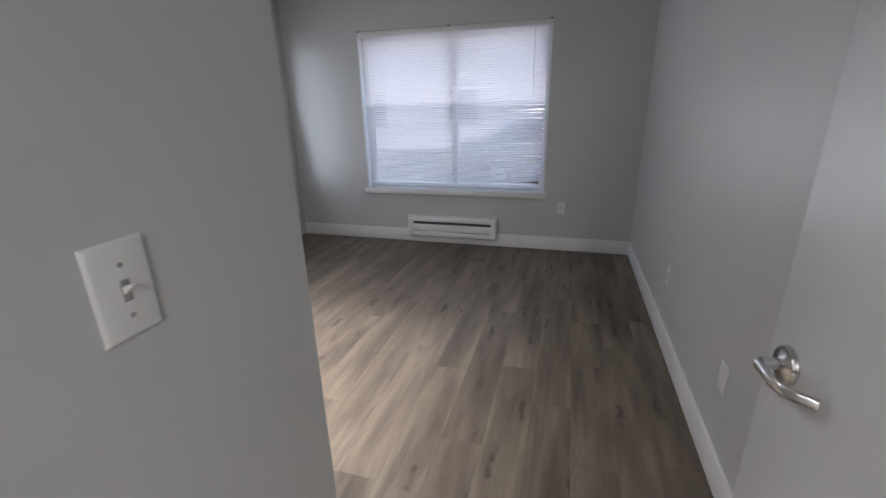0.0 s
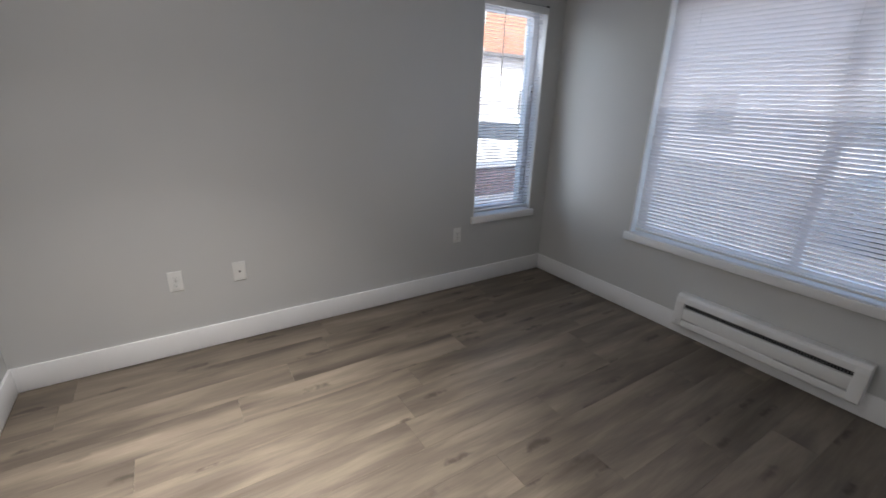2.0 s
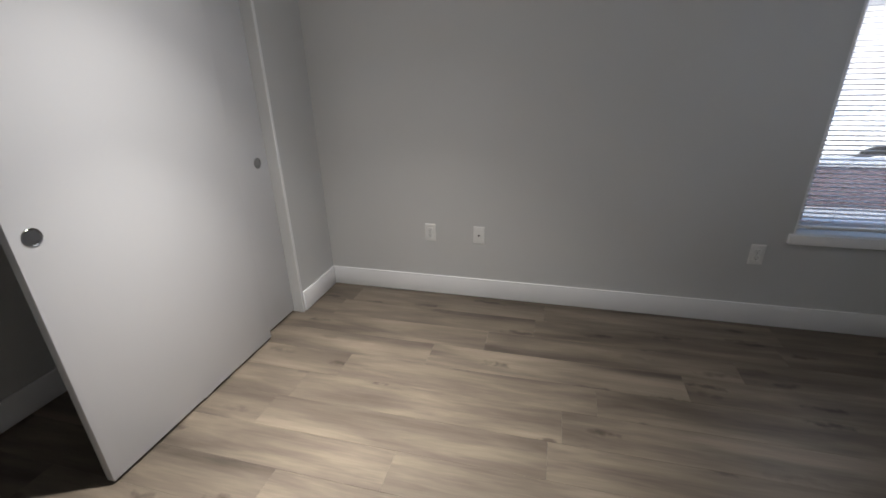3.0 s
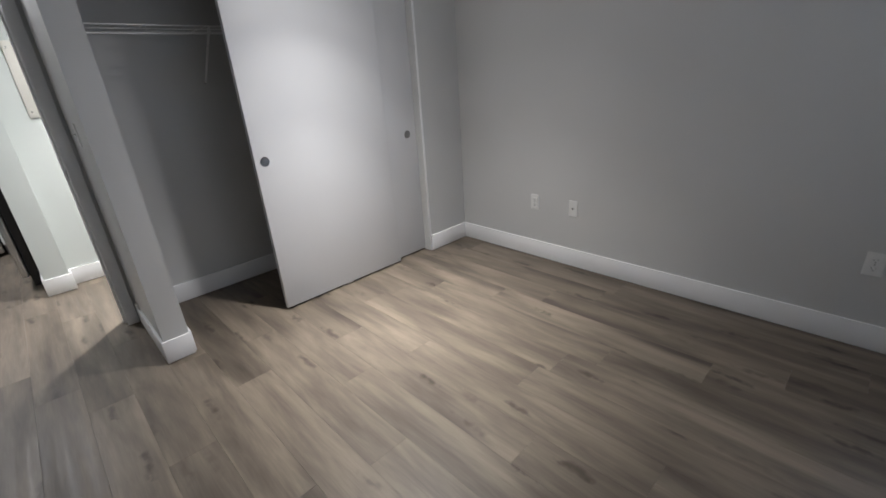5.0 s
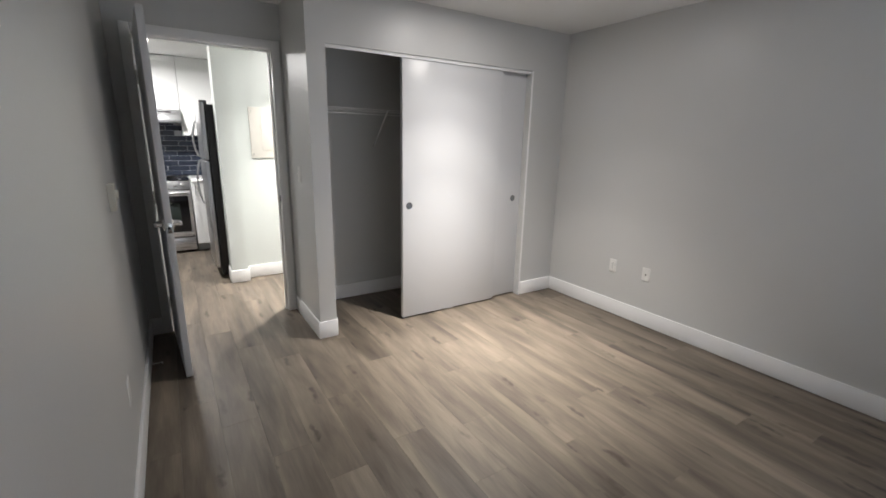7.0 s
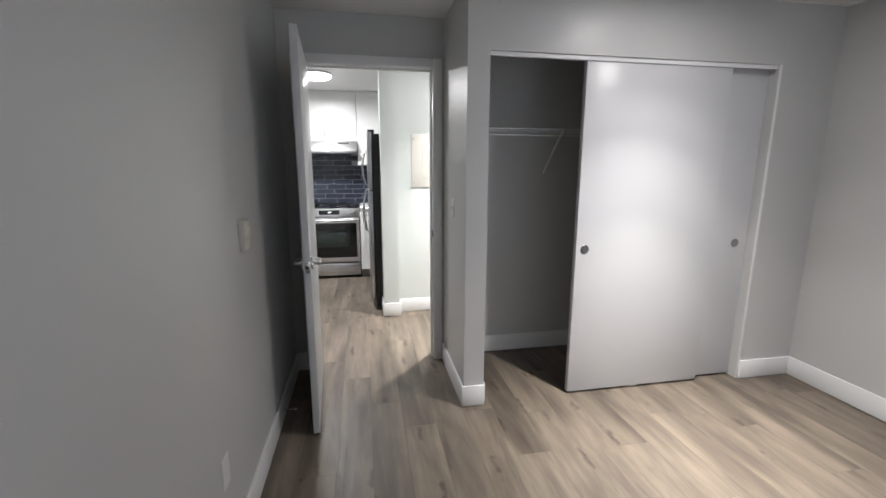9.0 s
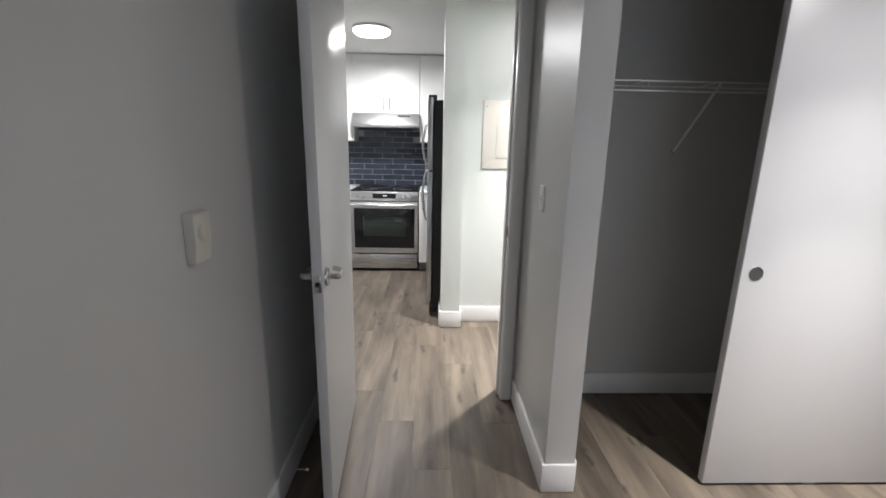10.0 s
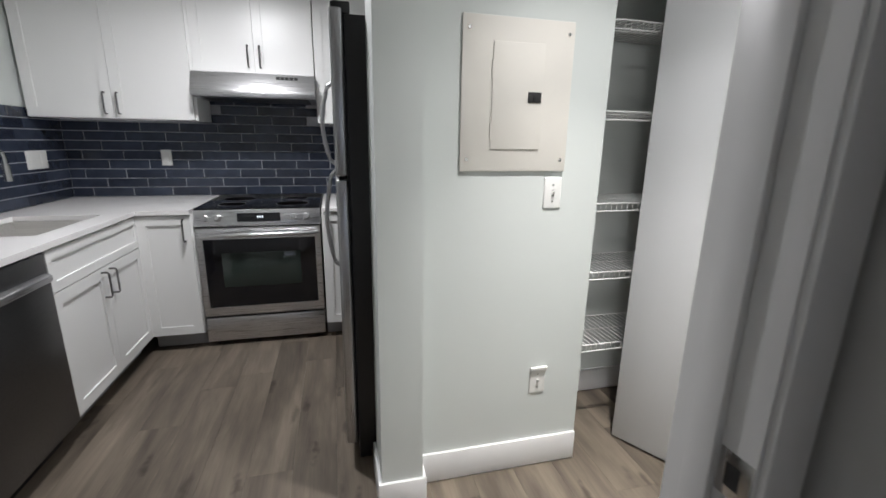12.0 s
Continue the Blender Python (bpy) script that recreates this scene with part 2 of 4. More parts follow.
ASPHALT = surface("worn_asphalt", (0.22, 0.22, 0.225), 0.9, vary=0.2, patch=0.4, grain=60, bump=0.4)
CONCRETE = surface("pale_concrete", (0.42, 0.42, 0.43), 0.85, vary=0.1, patch=0.6, grain=40, bump=0.3)
BRICK = surface("plum_brick", (0.13, 0.098, 0.112), 0.85, vary=0.2, patch=3, grain=60, bump=0.3)
SIDING = surface("pale_siding", (0.68, 0.68, 0.72), 0.7, vary=0.06, patch=1, grain=40, bump=0.1)
ORANGE = surface("terracotta_render", (0.55, 0.27, 0.18), 0.8, vary=0.1, patch=1, grain=40, bump=0.1)
CARWHITE = surface("white_car_paint", (0.75, 0.75, 0.76), 0.2, vary=0.02, bump=0.0)
CARGLASS = surface("dark_car_glass", (0.10, 0.115, 0.14), 0.08, bump=0.0)
RUBBER = surface("tyre_rubber", (0.02, 0.02, 0.02), 0.8, bump=0.1)
ROOFING = surface("grey_roofing", (0.16, 0.16, 0.17), 0.85, vary=0.15, patch=2, bump=0.2)
LEAF = surface("hedge_leaf", (0.06, 0.10, 0.04), 0.6, vary=0.3, patch=6, bump=0.1)
BARK = surface("bark", (0.12, 0.09, 0.07), 0.9, vary=0.2, patch=8, bump=0.4)


# ---- building blocks ----
def box(bm, x0, x1, y0, y1, z0, z1, r=0.0, seg=2):
    made = bmesh.ops.create_cube(bm, size=1.0, matrix=Matrix.LocRotScale(((x0 + x1) / 2, (y0 + y1) / 2, (z0 + z1) / 2), None, (abs(x1 - x0), abs(y1 - y0), abs(z1 - z0))))
    if r:
        edges = list({e for v in made["verts"] for e in v.link_edges})
        bmesh.ops.bevel(bm, geom=edges, offset=r, segments=seg, profile=0.5, affect="EDGES")
    return bm


def disc(bm, centre, axis, r0, r1, h, n=28, cap=True):
    """A cone or cylinder from centre along axis, h long."""
    a = Vector(axis).normalized()
    m = Matrix.Translation(Vector(centre) + a * h / 2) @ a.to_track_quat("Z", "Y").to_matrix().to_4x4()
    bmesh.ops.create_cone(bm, cap_ends=cap, segments=n, radius1=r0, radius2=r1, depth=h, matrix=m)
    return bm


def rod(bm, a, b, r, n=8):
    a, b = Vector(a), Vector(b)
    return disc(bm, a, b - a, r, r, (b - a).length, n)


def turned(bm, profile, centre, axis, n=32):
    """A body of revolution: profile of (radius, height) round axis through centre."""
    a = Vector(axis).normalized()
    m = Matrix.Translation(Vector(centre)) @ a.to_track_quat("Z", "Y").to_matrix().to_4x4()
    rings = []
    for r, h in profile:
        rings.append([bm.verts.new(m @ Vector((max(r, 1e-5) * math.cos(2 * math.pi * k / n), max(r, 1e-5) * math.sin(2 * math.pi * k / n), h))) for k in range(n)])
    for p, q in zip(rings, rings[1:]):
        for k in range(n):
            bm.faces.new((p[k], p[(k + 1) % n], q[(k + 1) % n], q[k]))
    for ring, flip in ((rings[0], True), (rings[-1], False)):
        f = bm.faces.new(ring)
        if flip:
            f.normal_flip()
    return bm


def bent(bm, points, r, n=10, flat=1.0):
    """A bar swept through points; flat squashes it upright."""
    pts = [Vector(p) for p in points]
    rings = []
    for k, p in enumerate(pts):
        d = ((pts[min(k + 1, len(pts) - 1)] - pts[max(k - 1, 0)])).normalized()
        up = Vector((0, 0, 1)) if abs(d.z) < 0.9 else Vector((1, 0, 0))
        s = d.cross(up).normalized()
        u = s.cross(d).normalized()
        rings.append([bm.verts.new(p + r * math.cos(2 * math.pi * i / n) * s + r * flat * math.sin(2 * math.pi * i / n) * u) for i in range(n)])
    for p, q in zip(rings, rings[1:]):
        for i in range(n):
            bm.faces.new((p[i], p[(i + 1) % n], q[(i + 1) % n], q[i]))
    bm.faces.new(rings[0]).normal_flip()
    bm.faces.new(rings[-1])
    return bm


def prism(bm, outline, axis, lo, hi, r=0.0):
    """An outline of (u, v) pushed along an axis: 0 gives (y, z), 1 gives (x, z), 2 gives (x, y)."""
    def at(u, v, w):
        return ((w, u, v), (u, w, v), (u, v, w))[axis]
    a = [bm.verts.new(at(u, v, lo)) for u, v in outline]
    b = [bm.verts.new(at(u, v, hi)) for u, v in outline]
    faces = [bm.faces.new(a), bm.faces.new(b[::-1])]
    for k in range(len(outline)):
        j = (k + 1) % len(outline)
        faces.append(bm.faces.new((a[j], a[k], b[k], b[j])))
    bmesh.ops.recalc_face_normals(bm, faces=faces)
    if r:
        edges = list({e for f in faces for e in f.edges})
        bmesh.ops.bevel(bm, geom=edges, offset=r, segments=2, profile=0.5, affect="EDGES")
    return bm


def mesh_of(name, bm, material, smooth=True):
    bmesh.ops.recalc_face_normals(bm, faces=bm.faces)
    me = bpy.data.meshes.new(name)
    bm.to_mesh(me)
    bm.free()
    me.materials.append(material)
    if smooth:
        me.polygons.foreach_set("use_smooth", [True] * len(me.polygons))
        me.set_sharp_from_angle(angle=radians(35))
    return me


def part(name, bm, material, parent, label=""):
    ob = new(name, mesh_of(name, bm, material))
    ob.parent = parent
    return tagged(ob, label)


def thing(name, at, label, category, group="", kind="", turn=0):
    ob = new(name)
    ob.empty_display_size = 0.05
    ob.matrix_world = pose(*at, 0, 0, turn)
    return tagged(ob, label, category, group, kind)


def solid(name, bm, material, label, category="", kind="structure"):
    return tagged(new(name, mesh_of(name, bm, material)), label, category, "", kind)


def B():
    return bmesh.new()


def pierced(bm, axis, lo, hi, u0, u1, z0, z1, holes):
    """A wall lo to hi thick across axis (0: x, 1: y), u0 to u1 long, with holes (u0, u1, z0, z1) right through it."""
    us = sorted({u0, u1, *(h[0] for h in holes), *(h[1] for h in holes)})
    zs = sorted({z0, z1, *(h[2] for h in holes), *(h[3] for h in holes)})

    def full(i, j):
        if not (0 <= i < len(us) - 1 and 0 <= j < len(zs) - 1):
            return False
        u, z = (us[i] + us[i + 1]) / 2, (zs[j] + zs[j + 1]) / 2
        return not any(h[0] < u < h[1] and h[2] < z < h[3] for h in holes)

    def v(w, u, z):
        return bm.verts.new((w, u, z) if axis == 0 else (u, w, z))

    for i in range(len(us) - 1):
        for j in range(len(zs) - 1):
            if not full(i, j):
                continue
            a, b, c, d = us[i], us[i + 1], zs[j], zs[j + 1]
            for w in (lo, hi):
                bm.faces.new([v(w, a, c), v(w, b, c), v(w, b, d), v(w, a, d)])
            for di, dj, p, q in ((-1, 0, (a, c), (a, d)), (1, 0, (b, c), (b, d)), (0, -1, (a, c), (b, c)), (0, 1, (a, d), (b, d))):
                if not full(i + di, j + dj):
                    bm.faces.new([v(lo, *p), v(lo, *q), v(hi, *q), v(hi, *p)])
    bmesh.ops.remove_doubles(bm, verts=bm.verts, dist=1e-5)
    return bm


# ---- the shell ----
WIN_N = (-1.905, -0.100, 0.550, 2.022)   # x, x, z, z
WIN_W = (3.640, 4.226, 0.546, 2.022)     # y, y, z, z
OUT = 0.16
solid("wall_north", pierced(B(), 1, NORTH, NORTH + OUT, WEST - OUT, EAST + 0.12, -0.05, CEIL, [WIN_N]), GREY, "light grey painted wall with a wide window")
solid("wall_west", pierced(B(), 0, WEST - OUT, WEST, CLOSET_BACK - 0.05, NORTH, -0.05, CEIL, [WIN_W]), GREY, "light grey painted wall with a narrow window")
solid("wall_east", box(B(), EAST, EAST + 0.12, DOOR_HALL, NORTH, -0.05, CEIL), GREY, "light grey painted bedroom wall")
solid("wall_south", pierced(B(), 1, DOOR_HALL, DOOR_ROOM, STUB_E, EAST, -0.05, CEIL, [(JAMB_W - 0.018, JAMB_E + 0.018, -0.1, DOOR_TOP + 0.018)]), GREY, "light grey painted wall round the bedroom door")
solid("wall_stub", box(B(), STUB_W, STUB_E, DOOR_HALL, CLOSET, -0.05, CEIL), GREY, "light grey wall end between closet and doorway")
solid("wall_closet_front", pierced(B(), 1, CLOSET - 0.112, CLOSET, WEST, STUB_W, -0.05, CEIL, [(-2.300, STUB_W, -0.1, 2.044)]), GREY, "light grey painted wall over the sliding closet doors")
solid("wall_closet_back", box(B(), WEST, STUB_W, DOOR_HALL, CLOSET_BACK, -0.05, CEIL), GREY, "light grey back wall of the closet")
solid("wall_hall", box(B(), -0.812, -0.120, HALL - 0.11, HALL, -0.05, CEIL), HALLPAINT, "pale painted hall wall with a breaker panel")
solid("wall_post", box(B(), -0.122, 0.028, HALL - 0.115, -0.702, -0.05, CEIL), HALLPAINT, "pale painted wall end beside the refrigerator")
solid("wall_pantry_back", box(B(), -1.64, -0.83, -1.39, -1.272, -0.05, CEIL), HALLPAINT, "pale painted back wall of the pantry closet")
solid("wall_pantry_west", pierced(B(), 1, HALL - 0.11, HALL, HALL_W, -0.812, -0.05, CEIL, [(-1.52, -0.812, -0.1, 2.05)]), HALLPAINT, "pale painted hall wall round the pantry opening")
solid("wall_pantry_side", box(B(), -1.64, -1.53, -1.272, HALL - 0.11, -0.05, CEIL), HALLPAINT, "pale painted side wall of the pantry closet")
solid("wall_hall_end", box(B(), HALL_W - 0.1, HALL_W, HALL - 0.11, DOOR_HALL, -0.05, CEIL), HALLPAINT, "pale painted end wall of the hall")
solid("wall_hall_north", box(B(), HALL_W, STUB_W, DOOR_HALL - 0.05, DOOR_HALL, -0.05, CEIL), HALLPAINT, "pale painted hall wall behind the closet")
solid("wall_alcove", box(B(), -0.83, -0.72, KITCHEN_N, HALL - 0.115, -0.05, CEIL), HALLPAINT, "pale painted wall behind the refrigerator")
solid("wall_kitchen_back", box(B(), -0.83, KITCHEN_E + 0.12, KITCHEN_N - 0.12, KITCHEN_N, -0.05, CEIL), HALLPAINT, "pale painted kitchen wall")
solid("wall_kitchen_east", box(B(), KITCHEN_E, KITCHEN_E + 0.12, KITCHEN_N, DOOR_HALL + 0.1, -0.05, CEIL), HALLPAINT, "pale painted kitchen wall above the sink")
solid("wall_kitchen_north", box(B(), EAST + 0.12, KITCHEN_E, DOOR_HALL, DOOR_HALL + 0.1, -0.05, CEIL), HALLPAINT, "pale painted kitchen wall")
solid("ceiling", box(B(), WEST - OUT, KITCHEN_E + 0.12, KITCHEN_N - 0.12, NORTH + OUT, CEIL, CEIL + 0.12), CEILING, "flat white ceiling")


def baseboard(x0, y0, x1, y1, side):
    """A skirting board from one floor point to another; side: which way its face looks, as (x, y)."""
    bm = B()
    nx, ny = side
    lo, hi = (min(x0, x1, x0 + nx * BASE_T), max(x0, x1, x1 + nx * BASE_T)), (min(y0, y1, y0 + ny * BASE_T), max(y0, y1, y1 + ny * BASE_T))
    box(bm, lo[0], lo[1], hi[0], hi[1], 0.003, BASE_H, 0.0028, 2)
    solid("baseboard", bm, TRIM, "white painted flat baseboard along the wall", "baseboard")


T = BASE_T
baseboard(WEST, CLOSET, WEST, NORTH, (1, 0))
baseboard(WEST + T, NORTH, EAST - T, NORTH, (0, -1))
baseboard(EAST, DOOR_ROOM + T, EAST, NORTH, (-1, 0))
baseboard(WEST + T, CLOSET, -2.316, CLOSET, (0, 1))
baseboard(STUB_E, DOOR_ROOM + 0.012, STUB_E, CLOSET, (1, 0))
baseboard(STUB_W - 0.002, CLOSET, STUB_E + T, CLOSET, (0, 1))
baseboard(WEST, CLOSET_BACK, STUB_W, CLOSET_BACK, (0, 1))
baseboard(STUB_W, CLOSET_BACK + T, STUB_W, CLOSET - 0.01, (-1, 0))
baseboard(-0.812, HALL, -0.122, HALL, (0, 1))
baseboard(-0.122 - T, -0.702, 0.028 + T, -0.702, (0, 1))
baseboard(0.028, HALL - 0.115, 0.028, -0.702, (1, 0))
baseboard(-0.122, HALL + T, -0.122, -0.702, (-1, 0))
baseboard(-1.53, -1.272, -0.83, -1.272, (0, 1))
baseboard(JAMB_E + 0.062, DOOR_ROOM, EAST - T, DOOR_ROOM, (0, 1))


# ---- door opening: lining, stops and casings ----
def door_lining():
    d = thing("door_1", (0, 0, 0), "white painted door frame between bedroom and hall", "door frame", kind="structure")
    y0, y1 = DOOR_HALL - 0.004, DOOR_ROOM + 0.004
    part("jamb", box(B(), JAMB_W - 0.016, JAMB_W, y0, y1, 0.003, DOOR_TOP + 0.016, 0.001), TRIM, d)
    part("jamb", box(B(), JAMB_E, JAMB_E + 0.016, y0, y1, 0.003, DOOR_TOP + 0.016, 0.001), TRIM, d)
    part("head_jamb", box(B(), JAMB_W, JAMB_E, y0, y1, DOOR_TOP, DOOR_TOP + 0.016, 0.001), TRIM, d)
    s0, s1 = DOOR_HALL + 0.028, DOOR_ROOM - 0.042
    part("stop", box(B(), JAMB_W, JAMB_W + 0.011, s0, s1, 0.003, DOOR_TOP, 0.002), TRIM, d)
    part("stop", box(B(), JAMB_E - 0.011, JAMB_E, s0, s1, 0.003, DOOR_TOP, 0.002), TRIM, d)
    part("stop", box(B(), JAMB_W + 0.011, JAMB_E - 0.011, s0, s1, DOOR_TOP - 0.011, DOOR_TOP, 0.002), TRIM, d)
    strike = B()
    box(strike, JAMB_W, JAMB_W + 0.0015, DOOR_ROOM - 0.040, DOOR_ROOM + 0.002, 0.935, 0.995, 0.0005)
    sp = part("strike_plate", strike, CHROME, d, "satin metal strike plate")
    part("strike_hole", box(B(), JAMB_W + 0.0012, JAMB_W + 0.0022, DOOR_ROOM - 0.030, DOOR_ROOM - 0.012, 0.950, 0.980), DARKSLOT, sp)
    for face, y, way in (("room", DOOR_ROOM, 1), ("hall", DOOR_HALL, -1)):
        w, g = 0.057, 0.004
        ya, yb = (y, y + 0.013) if way > 0 else (y - 0.013, y)
        part("casing", box(B(), JAMB_W - g - w, JAMB_W - g, ya, yb, 0.003, DOOR_TOP + g + w, 0.003), TRIM, d)
        part("casing", box(B(), JAMB_E + g, JAMB_E + g + w, ya, yb, 0.003, DOOR_TOP + g + w, 0.003), TRIM, d)
        part("casing", box(B(), JAMB_W - g, JAMB_E + g, ya, yb, DOOR_TOP + g, DOOR_TOP + g + w, 0.003), TRIM, d)


door_lining()


# ---- the open door: its own frame has the pivot at 0, 0 and the leaf along -x when shut ----
def door_leaf():
    d = thing("bedroom_door", (JAMB_E + 0.004, DOOR_ROOM + 0.008, 0), "plain white flush bedroom door, standing wide open", "door", turn=-86.3)
    w = 0.802
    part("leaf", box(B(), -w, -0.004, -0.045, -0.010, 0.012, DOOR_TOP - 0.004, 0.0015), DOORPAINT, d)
    latch = part("latch_plate", box(B(), -w - 0.001, -w + 0.001, -0.040, -0.015, 0.910, 0.968, 0.0004), CHROME, d, "satin metal latch plate")
    part("latch_bolt", disc(B(), (-w, -0.0275, 0.939), (-1, 0, 0), 0.0085, 0.007, 0.008, 18), DARKSLOT, latch)
    for way, y in ((1, -0.010), (-1, -0.045)):
        x, z = -w + 0.058, 0.950
        h = B()
        turned(h, [(0.033, 0.0), (0.033, 0.004), (0.030, 0.009), (0.014, 0.011), (0.0105, 0.014), (0.0105, 0.040)], (x, y, z), (0, way, 0), 30)
        hd = part("handle", h, CHROME, d, "satin nickel lever handle")
        y2 = y + way * 0.046
        pts = [(x - 0.006, y + way * 0.034, z), (x + 0.004, y2, z), (x + 0.052, y2 + way * 0.001, z), (x + 0.074, y2 - way * 0.004, z), (x + 0.090, y2 - way * 0.016, z), (x + 0.104, y2 - way * 0.036, z)]
        part("lever", bent(B(), pts, 0.0065, 12, 1.55), CHROME, hd)
    for z in (0.24, 1.02, 1.81):
        hg = part("hinge", rod(B(), (0.0, -0.004, z - 0.045), (0.0, -0.004, z + 0.045), 0.0062, 12), CHROME, d, "dull metal butt hinge")
        part("hinge_plate", box(B(), -0.0045, -0.0030, -0.040, -0.010, z - 0.044, z + 0.044), CHROME, hg)


door_leaf()

stop = thing("door_stop", (EAST - BASE_T, 0.90, 0.045), "small sprung door stop on the baseboard behind the door", "door stop")
part("spring", disc(B(), (0, 0, 0), (-1, 0, 0), 0.005, 0.005, 0.055, 12), CHROME, stop)
part("tip", disc(B(), (-0.055, 0, 0), (-1, 0, 0), 0.006, 0.005, 0.010, 14), PLASTIC, stop, "white rubber tip")


# ---- closet: jamb, track, two sliding doors, wire shelf ----
cj = thing("closet_jamb", (0, 0, 0), "white painted jamb board and head track of the closet", "jamb", kind="structure")
part("jamb", box(B(), -2.316, -2.300, CLOSET - 0.118, CLOSET + 0.005, 0.003, 2.044, 0.0015), TRIM, cj)
part("head_track", box(B(), -2.300, STUB_W - 0.001, CLOSET - 0.110, CLOSET - 0.012, 2.0385, 2.0435, 0.001), TRIM, cj)
part("track_lip", box(B(), -2.300, STUB_W - 0.001, CLOSET - 0.014, CLOSET - 0.011, 2.020, 2.043), TRIM, cj)


def closet_door(x, y, pull):
    d = thing("closet_door", (x, y, 0), "smooth white sliding closet door with a round finger pull", "closet door", "sliding closet doors")
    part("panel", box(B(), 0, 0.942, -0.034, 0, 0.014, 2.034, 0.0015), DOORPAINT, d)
    ring = B()
    turned(ring, [(0.026, -0.001), (0.0285, 0.0012), (0.0270, 0.0026), (0.0235, 0.0022), (0.0225, 0.0006)], (pull, 0, 0.946), (0, 1, 0), 36)
    p = part("finger_pull", ring, PULLCUP, d, "round chrome finger pull")
    # dish of the pull: darker metal than the ring, its shade put into the colour
    cup = B()
    turned(cup, [(0.0222, 0.0010), (0.018, 0.0009), (0.0, 0.0008)], (pull, 0, 0.946), (0, 1, 0), 28)
    part("cup", cup, surface("shadowed_steel_cup", (0.45, 0.45, 0.46), 0.24, 1.0, bump=0.0), p)
    part("roller_guide", box(B(), 0.44, 0.49, -0.026, -0.008, 0.003, 0.015), PLASTIC, d)


closet_door(-1.998, CLOSET - 0.020, 0.885)
closet_door(-2.298, CLOSET - 0.064, 0.085)


def wire_shelf(name, x0, x1, y0, y1, z, label, group, brace_at=(), lip=0.040, step=0.0254, rail=True):
    """A vinyl-coated wire shelf from its back y0 to its front y1."""
    s = thing(name, ((x0 + x1) / 2, y0, z), label, "wire shelf", group)
    a, b, d = x0 - (x0 + x1) / 2, x1 - (x0 + x1) / 2, y1 - y0
    wires = B()
    n = int((b - a) / step)
    for k in range(n + 1):
        x = a + (b - a) * k / n
        rod(wires, (x, 0.003, 0.0), (x, d, 0.0), 0.0019, 5)
        rod(wires, (x, d, 0.0), (x, d, -lip), 0.0019, 5)
    tagged(part("wire_deck", wires, WIRE, s), kind="stuff")
    for y, z2, r in ((0.004, -0.003, 0.003), (d * 0.5, -0.003, 0.003), (d - 0.002, -0.002, 0.0036), (d - 0.002, -lip, 0.0036)):
        part("rail", rod(B(), (a, y, z2), (b, y, z2), r, 8), WIRE, s)
    for x in brace_at:
        x -= (x0 + x1) / 2
        br = B()
        box(br, -0.0065, 0.0065, -0.0012, 0.0012, 0, math.hypot(d, 0.30))
        m = Matrix.Translation((x, 0.004, -0.30)) @ Matrix.Rotation(-math.atan2(d - 0.008, 0.30 - 0.012), 4, "X")
        bmesh.ops.transform(br, matrix=m, verts=br.verts)
        p = part("brace", br, WIRE, s, "flat white support brace")
        part("screw", disc(B(), (x, -0.001, -0.297), (0, 1, 0), 0.007, 0.005, 0.008, 12), DARKSLOT, p)


wire_shelf("closet_shelf", WEST + 0.004, STUB_W - 0.004, CLOSET_BACK + 0.002, 0.545, 1.684, "white coated wire shelf across the back of the closet", "", brace_at=(-1.128, -1.660, -2.19), lip=0.042, step=0.30)


# ---- ceiling: downlight, smoke detector, flush lamps ----
def downlight(x, y, where):
    dl = thing("ceiling_downlight", (x, y, CEIL), "small round recessed ceiling downlight, switched on, " + where, "downlight", "recessed downlights")
    part("trim_ring", turned(B(), [(0.074, 0.0005), (0.073, 0.003), (0.062, 0.006), (0.057, 0.004)], (0, 0, 0), (0, 0, -1), 40), PLASTIC, dl, "white trim ring")
    part("lens", turned(B(), [(0.056, 0.0045), (0.03, 0.0052), (0.0, 0.0055)], (0, 0, 0), (0, 0, -1), 36), SPOTLENS, dl, "glowing round lens")


downlight(-1.40, 1.68, "in the bedroom")
downlight(-0.660, -0.240, "in the hall")
sd = thing("smoke_detector", (0.092, 0.694, CEIL), "round white smoke detector on the ceiling by the door", "smoke detector")
part("base", turned(B(), [(0.066, 0.0005), (0.066, 0.010), (0.062, 0.013)], (0, 0, 0), (0, 0, -1), 36), PLASTIC, sd)
part("cover", turned(B(), [(0.060, 0.012), (0.058, 0.028), (0.048, 0.038), (0.02, 0.041), (0.0, 0.041)], (0, 0, 0), (0, 0, -1), 36), PLASTIC, sd)
part("button", turned(B(), [(0.012, 0.040), (0.011, 0.044), (0.0, 0.0445)], (0.02, 0, 0), (0, 0, -1), 18), PLASTIC, sd)


def flush_lamp(x, y, where):
    f = thing("flush_ceiling_lamp", (x, y, CEIL), "round flush ceiling lamp with a glowing white diffuser " + where, "ceiling lamp")
    part("pan", turned(B(), [(0.168, 0.0005), (0.170, 0.012), (0.166, 0.024)], (0, 0, 0), (0, 0, -1), 44), PULLCUP, f, "slim metal rim")
    part("diffuser", turned(B(), [(0.163, 0.020), (0.160, 0.040), (0.140, 0.056), (0.09, 0.064), (0.0, 0.066)], (0, 0, 0), (0, 0, -1), 44), LENS, f, "glowing white diffuser")


flush_lamp(0.645, -1.60, "in the kitchen")


